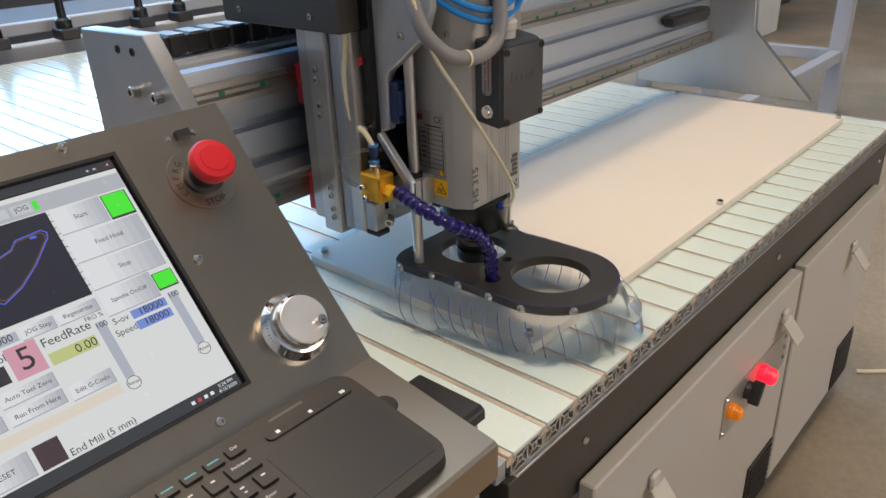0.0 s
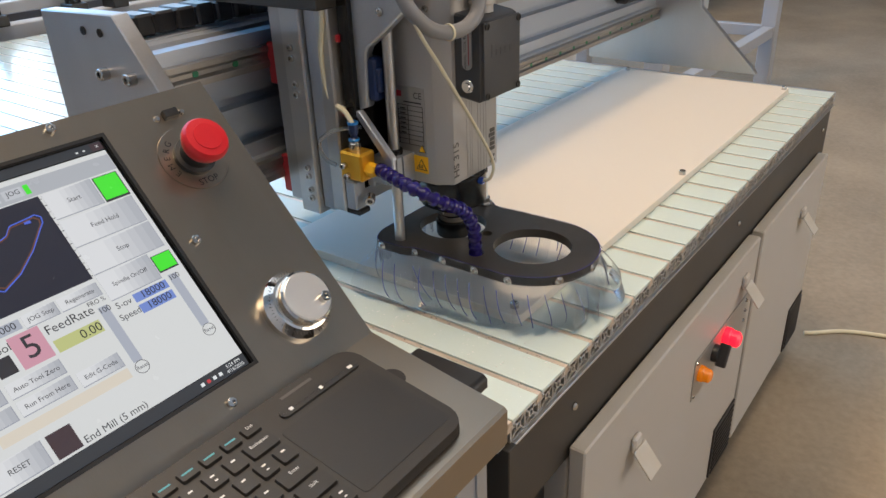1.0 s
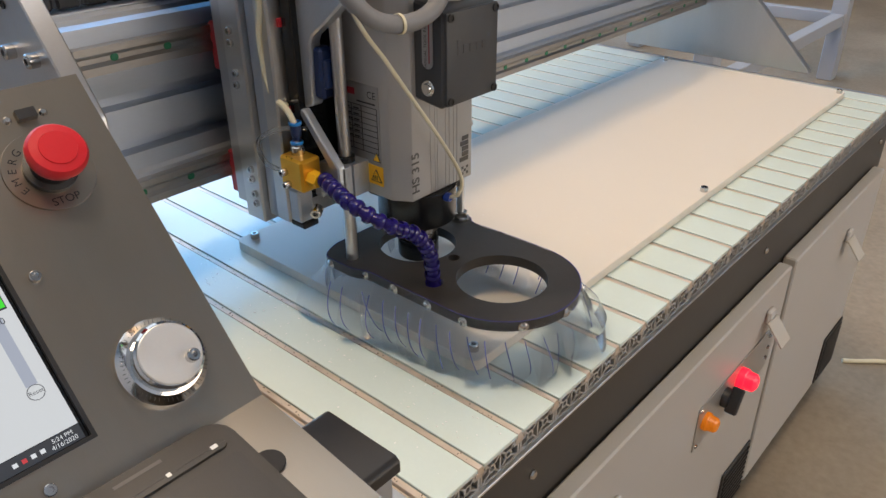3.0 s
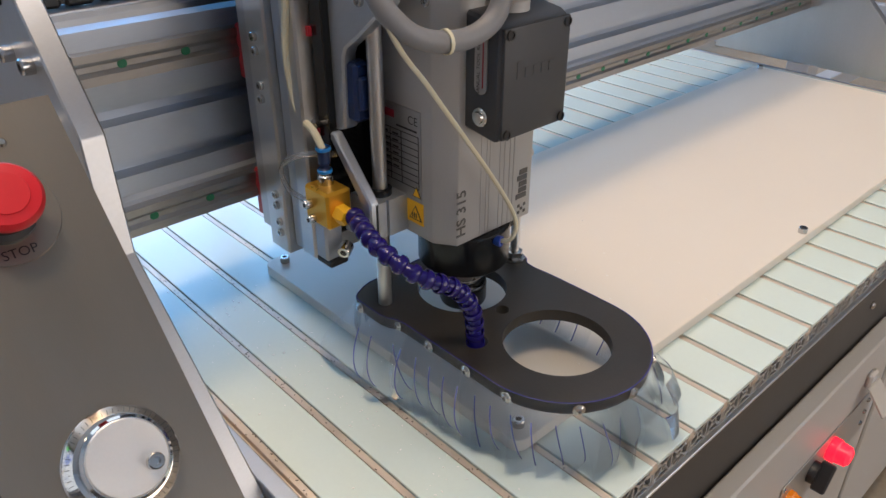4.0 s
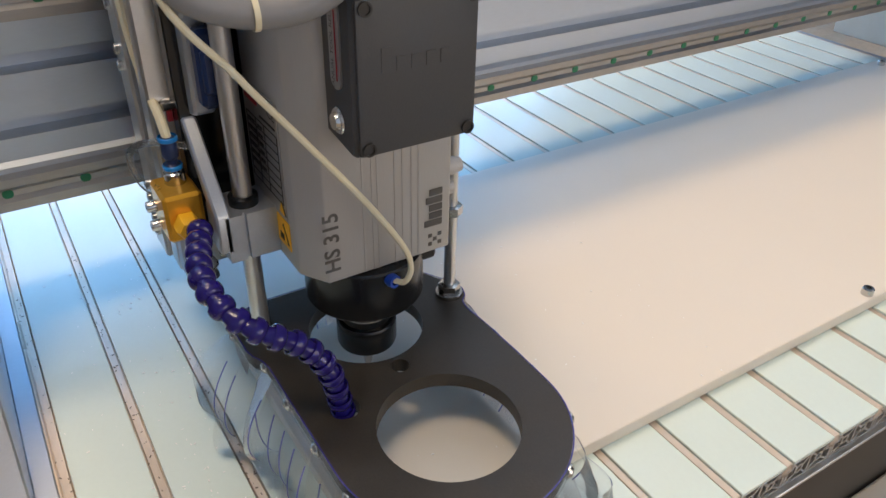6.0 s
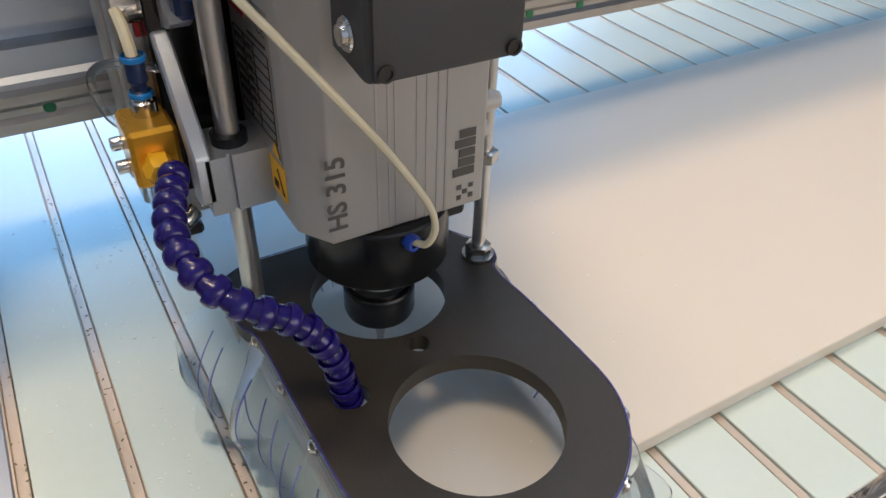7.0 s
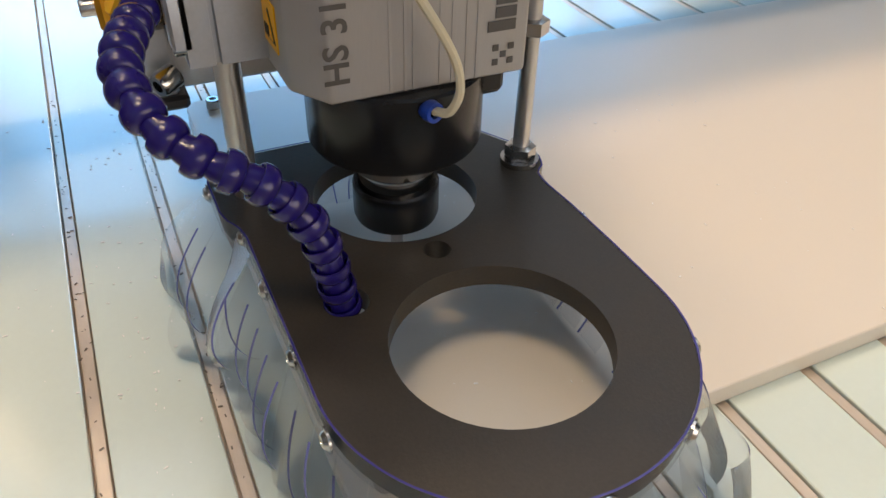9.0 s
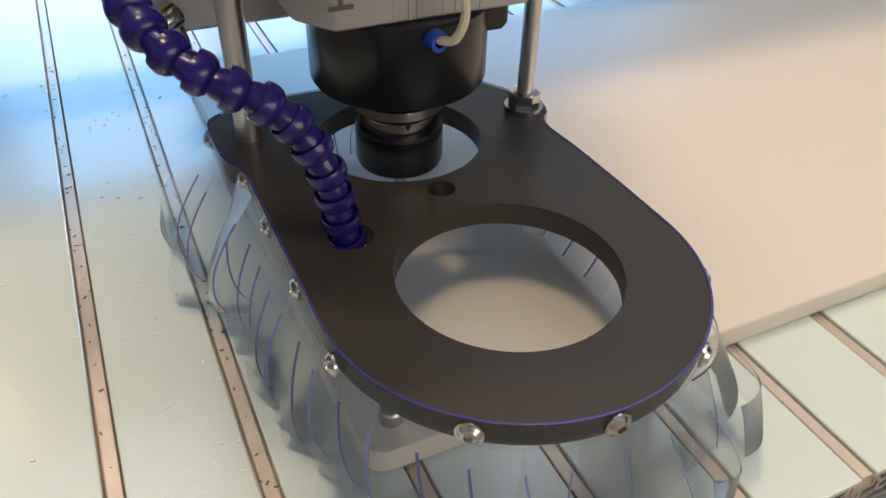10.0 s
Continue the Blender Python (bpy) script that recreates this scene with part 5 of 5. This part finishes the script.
stroke(path, 0.0005, "scr_line")
stroke([(u * 0.92 - 0.0085, v * 0.92 + 0.0135) for u, v in path], 0.0006, "scr_brown")
stroke([(-0.085, 0.1862), (-0.090, 0.1868)], 0.0012, "scr_line")
button("Regenerate", -0.102, -0.0695, 0.1095, 0.1209, 0.0060)
button("JOG Step", -0.129, -0.1035, 0.1095, 0.1205, 0.0060)
patch("field", "scr_slide", -0.160, -0.131, 0.1115, 0.1195, 3)
words("0.1000", 0.0078, -0.145, 0.1155)
words("FRO %", 0.0052, -0.0775, 0.1060)
words("FeedRate", 0.0100, -0.1015, 0.1015)
patch("field", "scr_olive", -0.1195, -0.0835, 0.0825, 0.0928, 3)
words("0.00", 0.0100, -0.0925, 0.0872)
words("Tool", 0.0085, -0.1530, 0.1030)
patch("field", "scr_pink", -0.1450, -0.1225, 0.0825, 0.1090, 3)
words("5", 0.025, -0.1335, 0.0958)
patch("field", "scr_ink", -0.161, -0.1485, 0.0838, 0.0980, 3)
words("S-ov", 0.0075, -0.0605, 0.0952)
words("Speed", 0.0075, -0.0605, 0.0850)
patch("field", "scr_blue", -0.051, -0.0205, 0.0912, 0.0988, 3)
patch("field", "scr_blue", -0.051, -0.0205, 0.0808, 0.0888, 3)
words("18000", 0.0088, -0.0345, 0.0950)
words("18000", 0.0088, -0.0345, 0.0848)
for u in (-0.0755, -0.0128):
    patch("slider", "scr_slide", u - 0.0038, u + 0.0038, 0.0490, 0.1008, 2)
    words("100", 0.0066, u, 0.0975)
    vc = 0.0436
    ringb = bmesh.new()
    pts = circle(u, vc, 0.0056, 28)
    pin = circle(u, vc, 0.0051, 28)
    vo = [ringb.verts.new(on_face(a, b, H0 + LV * 4)) for a, b in pts]
    vi = [ringb.verts.new(on_face(a, b, H0 + LV * 4)) for a, b in pin]
    for i in range(28):
        j = (i + 1) % 28
        ringb.faces.new((vo[i], vo[j], vi[j], vi[i]))
    scr.add("reset_ring", ringb, "scr_ink")
    words("Reset", 0.0042, u, vc)
button("Auto Tool Zero", -0.162, -0.1225, 0.0670, 0.0792, 0.0060)
button("Run From Here", -0.162, -0.1225, 0.0525, 0.0645, 0.0060)
button("Edit G-Code", -0.119, -0.0855, 0.0505, 0.0630, 0.0060)
button("Rewind", -0.205, -0.165, 0.0670, 0.0792, 0.0060)
button("Edit File", -0.205, -0.165, 0.0525, 0.0645, 0.0060)
patch("field", "scr_beige", -0.183, -0.0855, 0.0400, 0.0485, 2)
patch("field", "scr_maroon", -0.1585, -0.1405, 0.0138, 0.0335, 3)
words("End Mill (5 mm)", 0.0078, -0.1385, 0.0165, "scr_ink", "LEFT")
button("RESET", -0.200, -0.162, 0.0138, 0.0335, 0.0068)

# ---- keyboard on the shelf ----
slope = math.atan2(fold[1] - lip[1], lip[0] - fold[0])
KO = Vector((-0.004, -0.847, fold[1] - 0.0010))   # right-hand rear corner
KX, KYV = Vector((math.cos(slope), 0, -math.sin(slope))), Vector((0, 1, 0))
KN = Vector((math.sin(slope), 0, math.cos(slope)))
kbd = Kit("keyboard", tuple(KO), "black compact keyboard with a touch pad on the console shelf", "keyboard")


def on_kb(a, b, h):
    """a: from the rear edge forwards, b: from the right-hand edge leftwards."""
    return KO + KX * a - KYV * b + KN * h


def kslab(a0, a1, b0, b1, h0, h1, rad=0.0, bm=None, inset=0.0):
    bm = bm or bmesh.new()
    pts = []
    if rad:
        for ca, cb, s in ((a0 + rad, b0 + rad, 180), (a1 - rad, b0 + rad, 270), (a1 - rad, b1 - rad, 0), (a0 + rad, b1 - rad, 90)):
            pts += [(ca + rad * math.cos(radians(s + k * 22.5)), cb + rad * math.sin(radians(s + k * 22.5))) for k in range(5)]
    else:
        pts = [(a0, b0), (a1, b0), (a1, b1), (a0, b1)]
    ca, cb = (a0 + a1) / 2, (b0 + b1) / 2
    t = bmesh.new()
    lo = [t.verts.new(on_kb(a, b, h0)) for a, b in pts]
    hi = [t.verts.new(on_kb(a - math.copysign(inset, a - ca), b - math.copysign(inset, b - cb), h1)) for a, b in pts]
    t.faces.new(hi)
    t.faces.new(lo[::-1])
    for i in range(len(pts)):
        j = (i + 1) % len(pts)
        t.faces.new((lo[i], lo[j], hi[j], hi[i]))
    join(bm, t)
    return bm


kbd.add("body", kslab(0, 0.136, 0, 0.367, 0.001, 0.012, 0.018, None, 0.0015), "kb_body")
kbd.add("touch_pad", kslab(0.036, 0.124, 0.010, 0.112, 0.012, 0.0124, 0.004), "key_black", "smooth black touch pad")
kbd.add("media_bar", kslab(0.0195, 0.0290, 0.012, 0.100, 0.012, 0.0138, 0.0045, None, 0.0004), "key_black")


def ktext(s, size, a, b, m="print_white", h=0.0152):
    kbd.add("legend", text_bm(s, size, basis(on_kb(a, b, h), KYV, -KX)), m)


lg = kslab(0.0075, 0.0105, 0.052, 0.086, 0.012, 0.0122)
kbd.add("logo", lg, "print_grey")
for b0, b1 in ((0.087, 0.0905), (0.054, 0.0572), (0.0185, 0.0235)):
    kbd.add("icon", kslab(0.0225, 0.0258, b0, b1, 0.0138, 0.0140), "print_white")
key_mesh = {}
LEG = {(0, 0): ("Del", "print_white"), (1, 0): ("Backspace", "print_white"), (3, 0): ("Enter", "print_white"), (4, 0): ("Shift", "print_white")}
for row in range(6):
    a0 = 0.012 + row * 0.0195
    depth = 0.0110 if row == 0 else 0.0160
    b = 0.117
    if row:
        a0 -= 0.0040
    for col in range(13):
        w = 0.0150
        if row in (1, 3, 4) and col == 0:
            w = 0.030 if row != 1 else 0.0265
        elif row == 0:
            w = 0.0155
        if b + w > 0.355:
            break
        mesh = kslab(a0, a0 + depth, b, b + w, 0.0118, 0.0146, 0.0016, None, 0.0007)
        kbd.add("key", mesh, "key_black")
        lab = LEG.get((row, col))
        if lab:
            ktext(lab[0], 0.0042, a0 + depth * 0.35, b + w / 2, lab[1])
        elif row == 0:
            kb = kslab(a0 + 0.004, a0 + 0.0055, b + 0.003, b + w - 0.003, 0.0146, 0.0148)
            kbd.add("legend", kb, "print_blue")
        else:
            kb = kslab(a0 + 0.0045, a0 + 0.0060, b + w / 2 - 0.0018, b + w / 2 + 0.0018, 0.0146, 0.0148)
            if (row + col) % 2:
                kslab(a0 + 0.0095, a0 + 0.0108, b + w / 2 - 0.0012, b + w / 2 + 0.0012, 0.0146, 0.0148, 0.0, kb)
            kbd.add("legend", kb, "print_white")
        b += w + 0.0036
# cable hole in the shelf, beside the keyboard; flat disc coloured as shade
hb = lathe([(0, 0.0008), (0.011, 0.0008), (0.0115, 0.0004), (0.0115, 0)], 24, None, facing(on_kb(0.052, -0.004, 0.0012), KN))
con.add("grommet", hb, "hollow_shade", "round cable hole, its shade as a near-black disc")

# dark bumper block at the bed's corner
bl = Kit("end_bumper", (0.045, -0.78, 0.80), "black topped grey post at the bed's corner", "post")
bl.add("body", box(0.006, 0.085, -0.801, -0.760, FLOOR, 0.936, 0.003), "alu_anod")
bl.add("cap", prism([(0.002, 0.935), (0.089, 0.935), (0.089, 0.946), (0.084, 0.950), (0.007, 0.950), (0.002, 0.946)], "y", -0.804, -0.756, 0.001), "black_plastic")

# ---- beyond the bed ----
fr = Kit("steel_stand", (-0.6, 3.2, FLOOR), "grey painted steel stand of another machine", "steel stand")
for x, y in ((-0.75, 1.75), (-0.75, 3.4), (-1.9, 3.4), (-1.9, 1.75)):
    fr.add("post", box(x - 0.04, x + 0.04, y - 0.04, y + 0.04, FLOOR, 1.5, 0.004), "frame_paint")
for z in (0.45, 0.95):
    fr.add("crossbar", box(-1.86, -0.79, 3.37, 3.43, z, z + 0.06, 0.003), "frame_paint")
    fr.add("crossbar", box(-0.78, -0.72, 1.80, 3.36, z, z + 0.06, 0.003), "frame_paint")
fr.add("crossbar", box(-1.93, -1.87, 1.80, 3.36, 0.45, 0.51, 0.003), "frame_paint")
tagged(finish("far_cabinet", box(-2.6, -1.9, 4.6, 5.8, FLOOR, 1.3, 0.01), "print_white"), "pale grey machine cabinet standing far off", "cabinet")
tagged(finish("far_machine", box(-5.5, -2.4, 6.0, 7.6, FLOOR, 1.7, 0.02), "wall_dark"), "dark machine standing far off", "machine")

# ---- chips on the bed and sheet ----
rng = random.Random(11)
chips = bmesh.new()
for k in range(260):
    if k < 190:
        x, y = rng.uniform(-0.48, 0.08), -0.585 - abs(rng.gauss(0, 0.06))
        if y < YN + 0.005:
            continue
        z = BED + 0.0003
        if abs((y - YN) / P - round((y - YN) / P)) * P < 0.004:
            continue
    else:
        x, y = rng.uniform(-0.30, 0.0), rng.uniform(-0.56, -0.15)
        z = BED + 0.0136
    s = rng.uniform(0.0003, 0.0009)
    t = box(-s * rng.uniform(0.8, 2.2), s, -s * 0.5, s * 0.5, 0, s * 0.5)
    bmesh.ops.transform(t, matrix=pose(x, y, z, 0, 0, rng.uniform(0, 360)), verts=t.verts)
    join(chips, t)
tagged(finish("chips", chips, "chip"), "scattered white plastic milling chips", "chips", kind="stuff")
dirt = bmesh.new()
for k in range(200):
    i = rng.choice((0, 1, 2, 3))
    x, y = rng.uniform(-0.5, 0.08), YN + P * i + rng.uniform(-0.003, 0.003)
    s = rng.uniform(0.0003, 0.0008)
    t = box(-s * 1.5, s * 1.5, -s * 0.6, s * 0.6, 0, s * 0.6)
    bmesh.ops.transform(t, matrix=pose(x, y, BED - 0.00135, 0, 0, rng.uniform(0, 360)), verts=t.verts)
    join(dirt, t)
tagged(finish("dirt", dirt, "grime"), "dark grit lying along the bed slots", "grit", kind="stuff")
